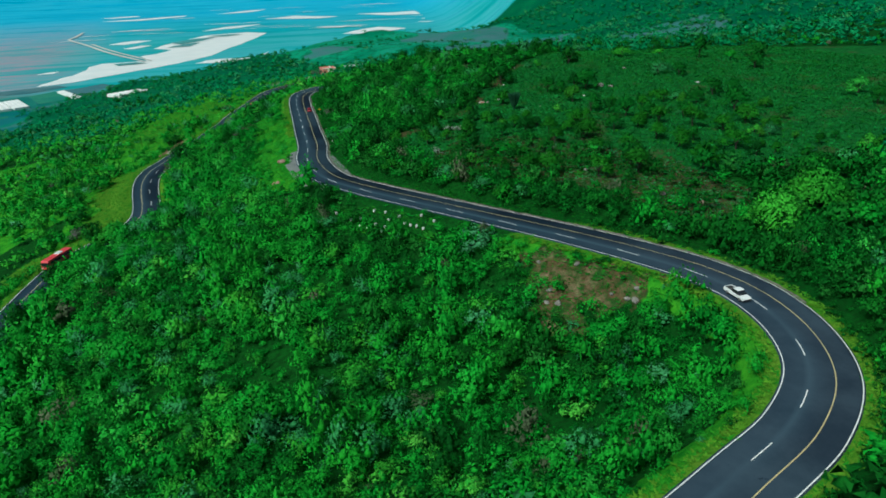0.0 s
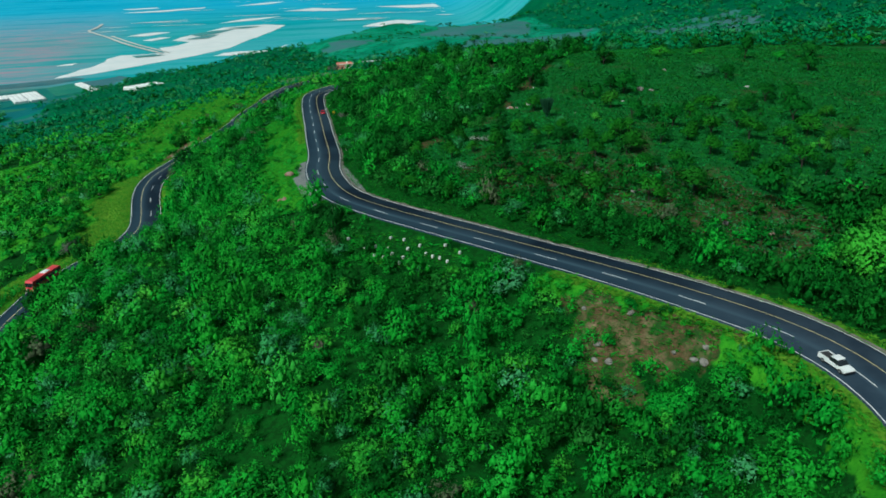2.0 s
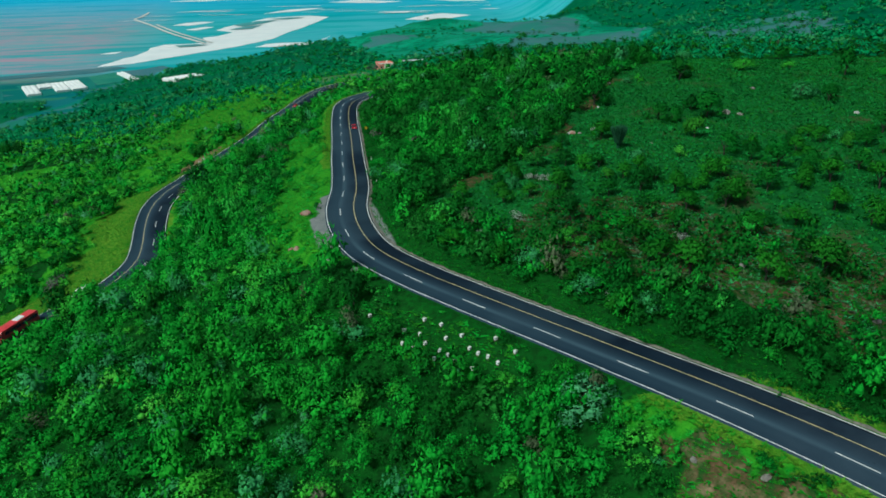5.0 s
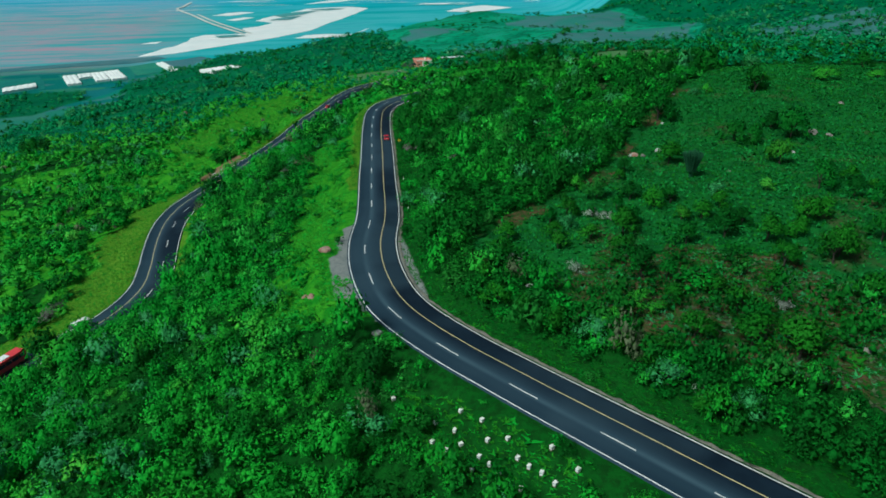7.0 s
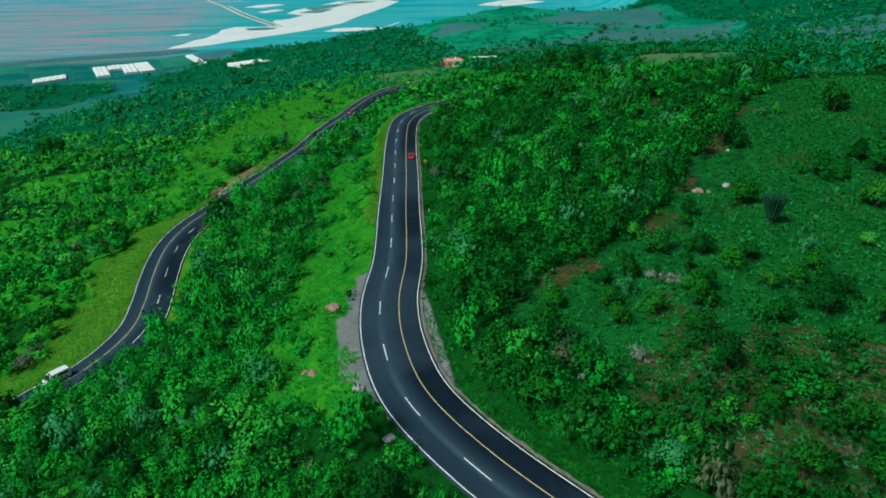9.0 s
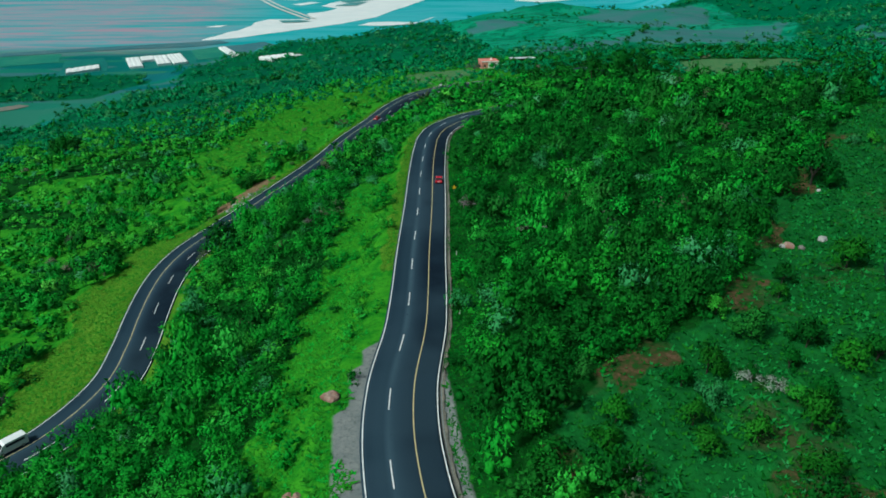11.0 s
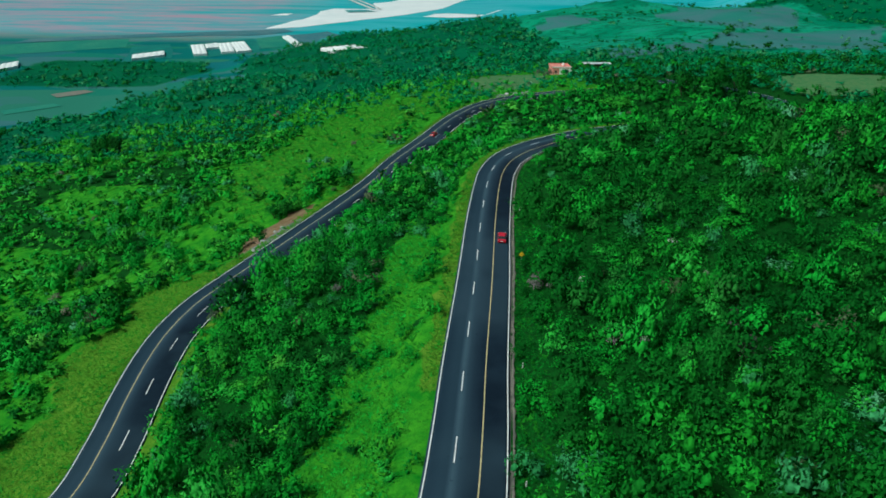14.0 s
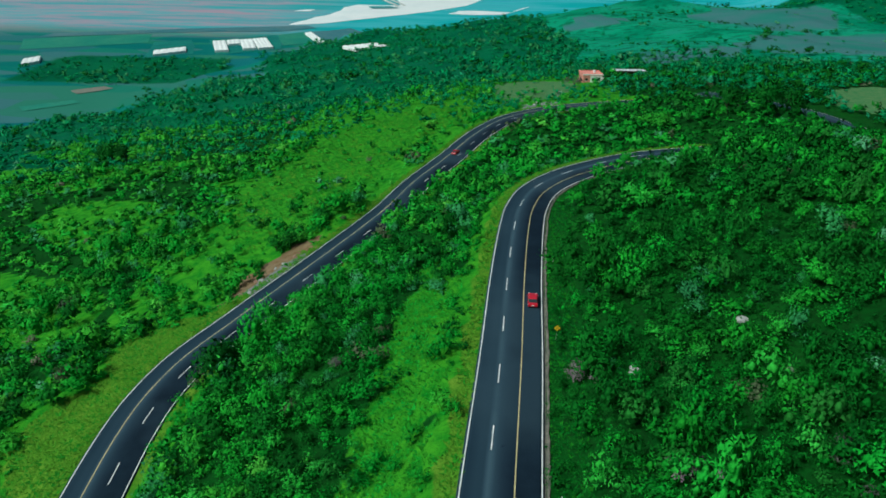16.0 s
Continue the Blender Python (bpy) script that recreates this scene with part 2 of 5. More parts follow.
def spread(points):
    p = np.array(points, float)
    xy = p[:, :2] / 100
    c = 0.25
    k = np.sqrt(((xy[:, None] - xy[None]) ** 2).sum(-1) + c * c)
    n = len(p)
    a = np.zeros((n + 3, n + 3))
    a[:n, :n] = k - 0.02 * np.eye(n)
    a[:n, n] = a[n, :n] = 1
    a[:n, n + 1 :] = xy
    a[n + 1 :, :n] = xy.T
    w = np.linalg.solve(a, np.r_[p[:, 2], 0, 0, 0])

    def height(x, y):
        q = np.stack([np.ravel(x), np.ravel(y)], 1) / 100
        out = np.empty(len(q))
        for i in range(0, len(q), 20000):
            s = q[i : i + 20000]
            d = np.sqrt(((s[:, None] - xy[None]) ** 2).sum(-1) + c * c)
            out[i : i + 20000] = d @ w[:n] + w[n] + s @ w[n + 1 :]
        return out.reshape(np.shape(x))

    return height


on_roads = [(*line[i], z[i]) for line, z, _ in ROADS for i in range(0, len(line), 24)]
open_ground = spread(HILL + SLOPE + FAR + on_roads)


def near_road(x, y):
    """For each place: the distance past the road's edge and the road's height there, for the nearest road."""
    q = np.stack([np.ravel(x), np.ravel(y)], 1)
    best, level, which = np.full(len(q), 1e9), np.zeros(len(q)), np.zeros(len(q), int)
    lo, hi = np.array([-260, -270]), np.array([200, 370])
    idx = np.where(((q > lo) & (q < hi)).all(1))[0]
    for n, (line, z, half) in enumerate(ROADS):
        l2, z2, h2 = line[::2], z[::2], half[::2]
        for i in range(0, len(idx), 8000):
            j = idx[i : i + 8000]
            d = np.sqrt(((q[j][:, None] - l2[None]) ** 2).sum(-1))
            k = d.argmin(1)
            e = d[np.arange(len(j)), k] - h2[k]
            b = e < best[j]
            best[j[b]], level[j[b]], which[j[b]] = e[b], z2[k[b]], n
    return best.reshape(np.shape(x)), level.reshape(np.shape(x)), which.reshape(np.shape(x))


def ripple(x, y):
    return 0.5 * np.sin(x * 0.11 + 1.3 * np.sin(y * 0.07)) * np.sin(y * 0.09 + 0.8) + 0.25 * np.sin(x * 0.31 + y * 0.17) * np.sin(y * 0.27 - x * 0.13)


def ground_z(x, y, roads=None):
    x, y = np.asarray(x, float), np.asarray(y, float)
    far = np.clip((np.hypot(x, y) - 300) / 900, 0, 1)
    z = open_ground(x, y) + ripple(x, y) + far * (6 * np.sin(x * 0.021 + 1) * np.sin(y * 0.017) + 3 * np.sin(x * 0.05 + y * 0.03))
    # the wide plain, and the mountain beside it
    base = PLAIN + 0 * x
    z = z + 42 * np.exp(-(((x - 590) / 110) ** 2 + ((y - 1900) / 150) ** 2))
    m = np.clip((x - 520 - 0.22 * (y - 900)) / 900, 0, 1)
    mount = PLAIN + 620 * m * m * (3 - 2 * m) * (1 + 0.12 * np.sin(x * 0.006 + y * 0.004))
    out = np.clip((np.hypot(x - 50, y - 100) - 1150) / 700, 0, 1)
    out = out * out * (3 - 2 * out)
    z = z * (1 - out) + np.maximum(base, mount) * out
    z = np.where(z < base + 14, base + 14 * np.exp((np.maximum(z, base) - base - 14) / 14), z)
    e, lv, _ = roads if roads is not None else near_road(x, y)
    bay = np.clip(1 - np.hypot((x + 3) / 9.5, (y - 4) / 29) ** 6, 0, 1)
    w = np.clip((e - 0.6) / 8.0, 0, 1) * (1 - bay)
    w = w * w * (3 - 2 * w)
    return np.where(e < 1e8, (lv - 0.2) * (1 - w) + z * w, z)


def axis(lo, a, b, hi, step):
    out = list(np.arange(a, b + 0.1, step))
    g = step
    while out[-1] < hi:
        g *= 1.065
        out.append(out[-1] + g)
    g = step
    while out[0] > lo:
        g *= 1.09
        out.insert(0, out[0] - g)
    return np.array(out)


def mesh_from(name, verts, faces, mats, index=None, smooth=True):
    me = bpy.data.meshes.new(name)
    verts = np.asarray(verts, np.float32)
    faces = np.asarray(faces, np.int32)
    k = faces.shape[1]
    me.vertices.add(len(verts))
    me.vertices.foreach_set("co", verts.ravel())
    me.loops.add(faces.size)
    me.loops.foreach_set("vertex_index", faces.ravel())
    me.polygons.add(len(faces))
    me.polygons.foreach_set("loop_start", np.arange(0, faces.size, k, dtype=np.int32))
    me.polygons.foreach_set("loop_total", np.full(len(faces), k, dtype=np.int32))
    for m in mats:
        me.materials.append(m)
    if index is not None:
        me.polygons.foreach_set("material_index", np.asarray(index, np.int32))
    if smooth:
        me.polygons.foreach_set("use_smooth", np.ones(len(faces), bool))
    me.update(calc_edges=True)
    return me


def inside(x, y, poly):
    p = np.array(poly, float)
    r = np.zeros(np.shape(x), bool)
    for (x0, y0), (x1, y1) in zip(p, np.roll(p, -1, 0)):
        c = (y0 > y) != (y1 > y)
        with np.errstate(divide="ignore", invalid="ignore"):
            r ^= c & (x < (x1 - x0) * (y - y0) / (y1 - y0 + 1e-12) + x0)
    return r


def wobble(x, y, a=2.5):
    return x + a * np.sin(y * 0.35 + x * 0.1) + a * 0.6 * np.sin(y * 0.9), y + a * np.sin(x * 0.4 - y * 0.13) + a * 0.6 * np.sin(x * 1.1)


FIELD_EDGE = [(15, -5), (25, 9), (38, 15), (46, 19), (57, 31), (74, 54), (92, 73), (115, 97), (150, 132), (175, 150)]
FIELD_AREA = FIELD_EDGE + [(260, 150), (330, 60), (300, -60), (160, -60), (70, -62), (30, -22)]
OPEN_FIELD = FIELD_EDGE[3:9] + [(260, 140), (300, 60), (220, 20), (130, 18), (90, 8), (60, 4)]
SCAR_AREA = [(26, -78), (30, -83), (37, -91), (42, -98), (45, -105), (38, -108), (33, -104), (31, -98), (29, -108), (22, -112), (22, -100), (27, -90)]
DIRT_AREA = [(27, -26), (40, -42), (50, -54), (60, -70), (66, -86), (80, -90), (98, -82), (96, -58), (78, -36), (60, -20), (40, -14), (30, -18)]
HIVE_AREA = [(-4, -37), (3, -40), (14, -53), (17, -60), (12, -61), (1, -49)]
CLEARING = [(-6, 26), (-1, 77), (3, 120), (-3, 140), (-9, 110), (-13, 70), (-16, 48), (-20, 10), (-20, -8), (-10, -16), (-7, -10), (-9, 5)]
BAY_AREA = [(0, 30), (-3.3, 28), (-6.7, 20), (-8.9, 5), (-9.1, -7), (-6, -13), (1, -22), (8, -20), (6, 20)]
MEADOW = [(-72, 200), (-76, 240), (-72, 285), (-60, 345), (-28, 385), (2, 405), (16, 350), (2, 310), (-20, 255), (-38, 200), (-52, 175)]
TRACK_AREA = FIELD_EDGE[:8] + [(117, 95), (95, 71), (77, 51), (60, 28), (49, 15), (40, 11), (28, 4), (18, -8)]
CUT_AREA = [(-52, 139), (-46, 150), (-38, 168), (-33.5, 178), (-36, 181), (-46, 173), (-53, 163), (-56, 150)]
CUT_GRAVEL = [(-46.6, 146), (-42, 155), (-36, 169), (-38, 171.5), (-44.5, 160), (-49, 150)]
JUNCTION = [(36, 338), (52, 345), (56, 356), (40, 358)]
BROWN_FIELD = [(30, 372), (50, 362), (74, 405), (74, 440), (50, 462), (26, 450)]
PALE_FIELD = [(164, 290), (178, 278), (260, 300), (260, 345), (190, 340), (172, 322)]

gx, gy = axis(-3600, -150, 250, 3600, 2.0), axis(-900, -190, 400, 4700, 2.0)
X, Y = np.meshgrid(gx, gy)
Z = ground_z(X, Y)
rise = np.clip((np.hypot(X, Y) - 4000) / 700, 0, 1)
Z = Z + rise * rise * 60
E1, LV1, WH1 = near_road(X, Y)
wx, wy = wobble(X, Y, 1.2)
far_d = np.hypot(X - 50, Y - 50)
low_left = X < np.interp(Y, edge_l[:, 1], edge_l[:, 0])
up_right = (WH1 == 0) & (X > np.interp(Y, dash_u[:, 1], dash_u[:, 0]))
PLATEAU = [(110, 620), (150, 800), (135, 1000), (130, 1300), (300, 1450), (480, 1250), (590, 1120), (590, 880), (430, 600), (250, 560)]


def zone(*tests):
    return np.any(tests, axis=0).astype(np.float32).ravel()


glade = low_left & (Y > 30) & (Y < 470) & (far_d < 520) & ((X > -85) | (np.sin(X * 0.05 + 2 * np.sin(Y * 0.03)) * np.sin(Y * 0.045 + X * 0.02) > 0.15))
grass_w = zone(glade, inside(wx, wy, MEADOW), inside(wx, wy, CLEARING), (E1 < 6) & (WH1 < 2) & ~up_right & ((WH1 == 1) | (Y > -18) | (Y < -75)))
verge_w = zone((E1 < 2.4) & (WH1 == 1), (E1 < 3.0) & (WH1 == 0) & (Y > 55) & ~up_right, (WH1 == 1) & low_left & (E1 < 16 + 3 * np.sin(Y * 0.2)) & (Y > 25) & (Y < 145),
               (E1 < 2.0) & (WH1 == 0) & (Y < -75))
field_w = zone(inside(wx, wy, FIELD_AREA))
pale_w = zone(inside(wx, wy, PALE_FIELD), inside(wx, wy, BROWN_FIELD))
clay_w = np.maximum(zone(inside(wx, wy, CUT_AREA)), 0.42 * zone(inside(wx, wy, SCAR_AREA)))
bare_w = zone(inside(wx, wy, SCAR_AREA), inside(wx, wy, DIRT_AREA), inside(wx, wy, TRACK_AREA) & (np.sin(X * 0.21 + Y * 0.13) > 0.1))
gravel_w = zone(inside(X, Y, BAY_AREA), inside(wx, wy, JUNCTION), inside(X, Y, CUT_GRAVEL))
FOREST = [(-670, 1120), (-610, 1195), (-503, 1205), (-438, 1205), (-364, 1200), (-351, 1130), (-372, 1045), (-433, 1028), (-479, 1000), (-613, 1012)]
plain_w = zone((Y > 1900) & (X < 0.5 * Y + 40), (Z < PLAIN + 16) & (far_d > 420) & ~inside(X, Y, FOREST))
hill_w = zone(inside(X, Y, PLATEAU) & (Z > PLAIN + 20))
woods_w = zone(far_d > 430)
FALLOW = [[(339, 1069), (560, 1150), (574, 1097), (492, 920), (376, 851), (335, 915)], [(275, 719), (469, 888), (582, 891), (416, 621), (351, 671), (300, 680)], [(166, 635), (284, 707), (243, 605), (149, 530)],
          [(576, 742), (660, 640), (530, 430), (440, 500)], [(150, 960), (200, 1060), (250, 1010), (215, 950)]]
fallow_w = zone(*[inside(X, Y, f) for f in FALLOW])


def cover():
    """The ground: undergrowth, and over it grass, verge, field, bare earth, gravel, woods, plateau and plain, each with a ragged edge."""
    m, nt, b = material("ground_cover", 0.9, 0.05)
    fine, mid, wide = noise_node(nt, 1.7, 4, 0.7), noise_node(nt, 0.35, 4, 0.6, 1.0), noise_node(nt, 0.05, 4, 0.6, 2.0)

    def tone(a, c, grain, big=wide):
        base = ramp(nt, big, [(0.36, a), (0.64, c)])
        return mix(nt, ramp(nt, fine, [(0.5, (0, 0, 0)), (0.75, (0.8, 0.8, 0.8))]), base, grain)

    def weight(name, edge=mid, spread=0.5):
        at = nt.nodes.new("ShaderNodeAttribute")
        at.attribute_name = name
        ad = nt.nodes.new("ShaderNodeMath")
        ad.operation = "MULTIPLY_ADD"
        nt.links.new(edge, ad.inputs[0])
        ad.inputs[1].default_value = spread
        nt.links.new(at.outputs["Fac"], ad.inputs[2])
        r = nt.nodes.new("ShaderNodeMapRange")
        r.inputs[1].default_value, r.inputs[2].default_value = 0.5 + spread * 0.5 - 0.12, 0.5 + spread * 0.5 + 0.12
        nt.links.new(ad.outputs[0], r.inputs[0])
        return r.outputs[0]

    col = tone((0.005, 0.055, 0.006), (0.01, 0.085, 0.009), (0.003, 0.025, 0.004))
    col = mix(nt, ramp(nt, noise_node(nt, 0.8, 4, 0.7, 9.0), [(0.44, (0, 0, 0)), (0.6, (0.85, 0.85, 0.85))]), col, (0.005, 0.035, 0.005))
    col = mix(nt, weight("field_w"), col, mix(nt, ramp(nt, noise_node(nt, 0.06, 5, 0.7, 11.0), [(0.56, (0, 0, 0)), (0.66, (0.75, 0.75, 0.75))]), tone((0.008, 0.07, 0.014), (0.016, 0.13, 0.022), (0.006, 0.04, 0.008), mid), (0.055, 0.06, 0.026)))
    # woods and plateau lean blue: distance haze painted into the ground colour
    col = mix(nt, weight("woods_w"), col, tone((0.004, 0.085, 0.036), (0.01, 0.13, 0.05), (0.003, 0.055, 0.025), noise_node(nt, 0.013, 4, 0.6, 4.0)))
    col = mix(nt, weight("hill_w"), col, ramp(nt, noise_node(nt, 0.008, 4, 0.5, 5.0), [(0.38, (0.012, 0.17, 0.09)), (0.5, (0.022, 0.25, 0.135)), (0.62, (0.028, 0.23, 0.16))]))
    trees = ramp(nt, noise_node(nt, 0.07, 4, 0.7, 12.0), [(0.5, (0, 0, 0)), (0.6, (0.8, 0.8, 0.8))])
    far_up = nt.nodes.new("ShaderNodeAttribute")
    far_up.attribute_name = "woods_w"
    both = nt.nodes.new("ShaderNodeMath")
    both.operation = "MULTIPLY"
    nt.links.new(trees, both.inputs[0])
    nt.links.new(far_up.outputs["Fac"], both.inputs[1])
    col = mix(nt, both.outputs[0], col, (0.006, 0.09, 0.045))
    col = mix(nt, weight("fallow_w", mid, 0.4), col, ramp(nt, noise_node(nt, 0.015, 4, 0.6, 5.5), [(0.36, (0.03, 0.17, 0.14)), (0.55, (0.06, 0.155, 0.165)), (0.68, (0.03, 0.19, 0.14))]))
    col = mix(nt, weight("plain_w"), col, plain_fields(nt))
    col = mix(nt, weight("grass_w"), col, tone((0.018, 0.17, 0.01), (0.062, 0.29, 0.015), (0.008, 0.09, 0.007), mid))
    col = mix(nt, weight("verge_w", mid, 0.9), col, tone((0.05, 0.18, 0.011), (0.12, 0.24, 0.022), (0.02, 0.12, 0.009), mid))
    earth = ramp(nt, noise_node(nt, 0.32, 6, 0.8, 8.0), [(0.38, (0.01, 0.07, 0.01)), (0.47, (0.026, 0.06, 0.014)), (0.53, (0.055, 0.05, 0.02)), (0.6, (0.1, 0.062, 0.034)), (0.75, (0.13, 0.105, 0.07))])
    col = mix(nt, weight("bare_w", mid, 1.5), col, earth)
    col = mix(nt, weight("pale_w", mid, 0.6), col, tone((0.05, 0.17, 0.06), (0.1, 0.19, 0.075), (0.04, 0.12, 0.045), mid))
    col = mix(nt, weight("clay_w", mid, 0.9), col, tone((0.16, 0.1, 0.052), (0.22, 0.16, 0.1), (0.06, 0.09, 0.03), mid))
    col = mix(nt, weight("gravel_w", mid, 0.4), col, tone((0.15, 0.17, 0.175), (0.22, 0.235, 0.23), (0.08, 0.09, 0.09), mid))
    nt.links.new(col, b.inputs["Base Color"])
    bump(nt, b, fine, 0.7, 0.25)
    return m


def plain_fields(nt):
    """The plain: flat fields in teal, pink-brown and green strips, blue haze painted in."""
    geo = nt.nodes.new("ShaderNodeNewGeometry")
    mp = nt.nodes.new("ShaderNodeMapping")
    mp.inputs["Rotation"].default_value = (0, 0, radians(-20))
    mp.inputs["Scale"].default_value = (0.0013, 0.0075, 0)
    nt.links.new(geo.outputs["Position"], mp.inputs["Vector"])
    n = nt.nodes.new("ShaderNodeTexNoise")
    n.inputs["Scale"].default_value = 1.5
    n.inputs["Detail"].default_value = 8
    n.inputs["Roughness"].default_value = 0.62
    nt.links.new(mp.outputs[0], n.inputs["Vector"])
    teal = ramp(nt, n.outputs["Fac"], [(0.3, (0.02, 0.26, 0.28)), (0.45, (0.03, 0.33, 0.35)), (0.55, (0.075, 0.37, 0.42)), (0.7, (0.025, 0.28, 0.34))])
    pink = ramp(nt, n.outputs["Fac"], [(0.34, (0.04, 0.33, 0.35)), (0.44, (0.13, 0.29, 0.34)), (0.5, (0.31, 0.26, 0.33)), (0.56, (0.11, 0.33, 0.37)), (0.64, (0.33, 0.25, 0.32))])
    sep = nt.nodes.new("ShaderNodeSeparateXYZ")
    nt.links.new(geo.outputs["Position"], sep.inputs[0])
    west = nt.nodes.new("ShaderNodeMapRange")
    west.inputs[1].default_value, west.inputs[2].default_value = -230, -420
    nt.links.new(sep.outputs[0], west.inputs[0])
    # painted distance haze: the strips turn bluer towards the north
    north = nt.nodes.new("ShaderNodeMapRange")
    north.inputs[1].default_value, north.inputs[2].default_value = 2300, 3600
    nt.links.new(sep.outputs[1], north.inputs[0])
    far_off = ramp(nt, n.outputs["Fac"], [(0.35, (0.008, 0.28, 0.47)), (0.5, (0.05, 0.4, 0.58)), (0.65, (0.016, 0.32, 0.54))])
    strips = mix(nt, north.outputs[0], mix(nt, west.outputs[0], teal, pink), far_off)
    # nearer the slope lie green plots and dark hedges
    v = nt.nodes.new("ShaderNodeTexVoronoi")
    v.inputs["Scale"].default_value = 7.0
    mp2 = nt.nodes.new("ShaderNodeMapping")
    mp2.inputs["Rotation"].default_value = (0, 0, radians(-12))
    mp2.inputs["Scale"].default_value = (0.0012, 0.0032, 0)
    nt.links.new(geo.outputs["Position"], mp2.inputs["Vector"])
    nt.links.new(mp2.outputs[0], v.inputs["Vector"])
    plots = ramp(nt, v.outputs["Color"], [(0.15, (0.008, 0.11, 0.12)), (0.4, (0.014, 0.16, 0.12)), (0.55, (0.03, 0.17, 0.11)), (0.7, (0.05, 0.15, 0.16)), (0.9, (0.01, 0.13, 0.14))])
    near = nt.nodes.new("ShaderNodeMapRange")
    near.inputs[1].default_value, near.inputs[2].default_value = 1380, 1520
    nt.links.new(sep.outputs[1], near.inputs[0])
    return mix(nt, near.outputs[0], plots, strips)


ny, nx = X.shape
i0 = (np.arange(ny - 1)[:, None] * nx + np.arange(nx - 1)[None]).ravel()
ground_me = mesh_from("ground", np.stack([X.ravel(), Y.ravel(), Z.ravel()], 1), np.stack([i0, i0 + 1, i0 + nx + 1, i0 + nx], 1), [cover()])
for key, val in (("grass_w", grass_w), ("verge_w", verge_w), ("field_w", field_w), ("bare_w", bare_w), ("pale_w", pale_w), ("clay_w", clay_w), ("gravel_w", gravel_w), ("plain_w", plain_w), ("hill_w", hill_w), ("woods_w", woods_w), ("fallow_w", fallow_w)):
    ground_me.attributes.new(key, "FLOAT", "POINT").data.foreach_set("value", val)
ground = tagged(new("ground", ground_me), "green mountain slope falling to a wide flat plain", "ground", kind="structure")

# ---- roads ----


def ribbon(line, side, z, a, b, lift=0.0, i0=0, i1=None, step=1):
    """Two rows of a strip that runs beside a line, from a to b metres to its right."""
    i1 = len(line) if i1 is None else i1
    k = np.arange(i0, i1, step)
    a, b = np.broadcast_to(a, len(line))[k, None], np.broadcast_to(b, len(line))[k, None]
    p, q = line[k] + side[k] * a, line[k] + side[k] * b
    zz = z[k, None] + lift
    return np.concatenate([np.c_[p, zz], np.c_[q, zz]])


def strip_mesh(name, rows, mat, smooth=True):
    n = len(rows) // 2
    i = np.arange(n - 1)
    return mesh_from(name, rows, np.stack([i, i + n, i + n + 1, i + 1], 1), [mat], smooth=smooth)


def part_of(name, me, parent, label=""):
    ob = new(name, me)
    ob.parent = parent
    if label:
        ob["label"] = label
    return ob


def slab_mesh(name, line, side, z, a, b, thick, mat, cols=13):
    """A road slab: a surface of several lanes' strips, with its sides."""
    n = len(line)
    a, b = np.broadcast_to(a, n), np.broadcast_to(b, n)
    v, t = [], []
    for c in range(cols):
        f = c / (cols - 1)
        at = a * (1 - f) + b * f
        v.append(np.c_[line + side * at[:, None], z - 0.06 * abs(2 * f - 1)])
        t.append(np.full(n, f))
    for src, f in ((0, 0.0), (cols - 1, 1.0)):
        w = v[src].copy()
        w[:, 2] -= thick
        v.append(w)
        t.append(np.full(n, f))
    i = np.arange(n - 1)
    f = [np.stack([i + c * n, i + (c + 1) * n, i + (c + 1) * n + 1, i + c * n + 1], 1) for c in range(cols - 1)]
    f += [np.stack([i, i + 1, i + 1 + cols * n, i + cols * n], 1), np.stack([i + (cols - 1) * n, i + (cols + 1) * n, i + 1 + (cols + 1) * n, i + 1 + (cols - 1) * n], 1)]
    me = mesh_from(name, np.concatenate(v), np.concatenate(f), [mat], smooth=False)
    me.attributes.new("across", "FLOAT", "POINT").data.foreach_set("value", np.concatenate(t).astype(np.float32))
    return me


def build_road(name, line, side, z, a, b, label):
    return tagged(new(name, slab_mesh(name, line, side, z, a, b, 0.5, ASPHALT)), label, "road", kind="structure")


w_u = wide_u
road_u = build_road("road_upper", dash_u, side_u, z_u, -LANE * w_u - 0.35, 2 * LANE * w_u + 0.3, "dark asphalt mountain road with three lanes")
road_l = build_road("road_lower", edge_l, side_l, z_l, -0.3, 3 * LANE + 0.35, "dark asphalt road lower on the slope")
road_b = build_road("road_far_bend", bend, side_b, z_b, -1.5 * LANE, 1.5 * LANE, "asphalt road bend among trees")


def line_mark(name, road, line, side, z, at, width, mat, i0=0, i1=None):
    at = np.broadcast_to(at, len(line))
    return part_of(name, strip_mesh(name, ribbon(line, side, z, at - width / 2, at + width / 2, 0.012, i0, i1), mat), road)


line_mark("edge_line", road_u, dash_u, side_u, z_u, -LANE * w_u, 0.16, WHITE)
line_mark("edge_line", road_u, dash_u, side_u, z_u, 2 * LANE * w_u, 0.16, WHITE)
line_mark("centre_line", road_u, dash_u, side_u, z_u, LANE * w_u, 0.16, YELLOW)
line_mark("edge_line", road_l, edge_l, side_l, z_l, 0, 0.16, WHITE)
line_mark("centre_line", road_l, edge_l, side_l, z_l, LANE, 0.16, YELLOW)
line_mark("edge_line", road_l, edge_l, side_l, z_l, 3 * LANE, 0.16, WHITE)
line_mark("edge_line", road_b, bend, side_b, z_b, -1.4 * LANE, 0.16, WHITE)
line_mark("edge_line", road_b, bend, side_b, z_b, 1.4 * LANE, 0.16, WHITE)


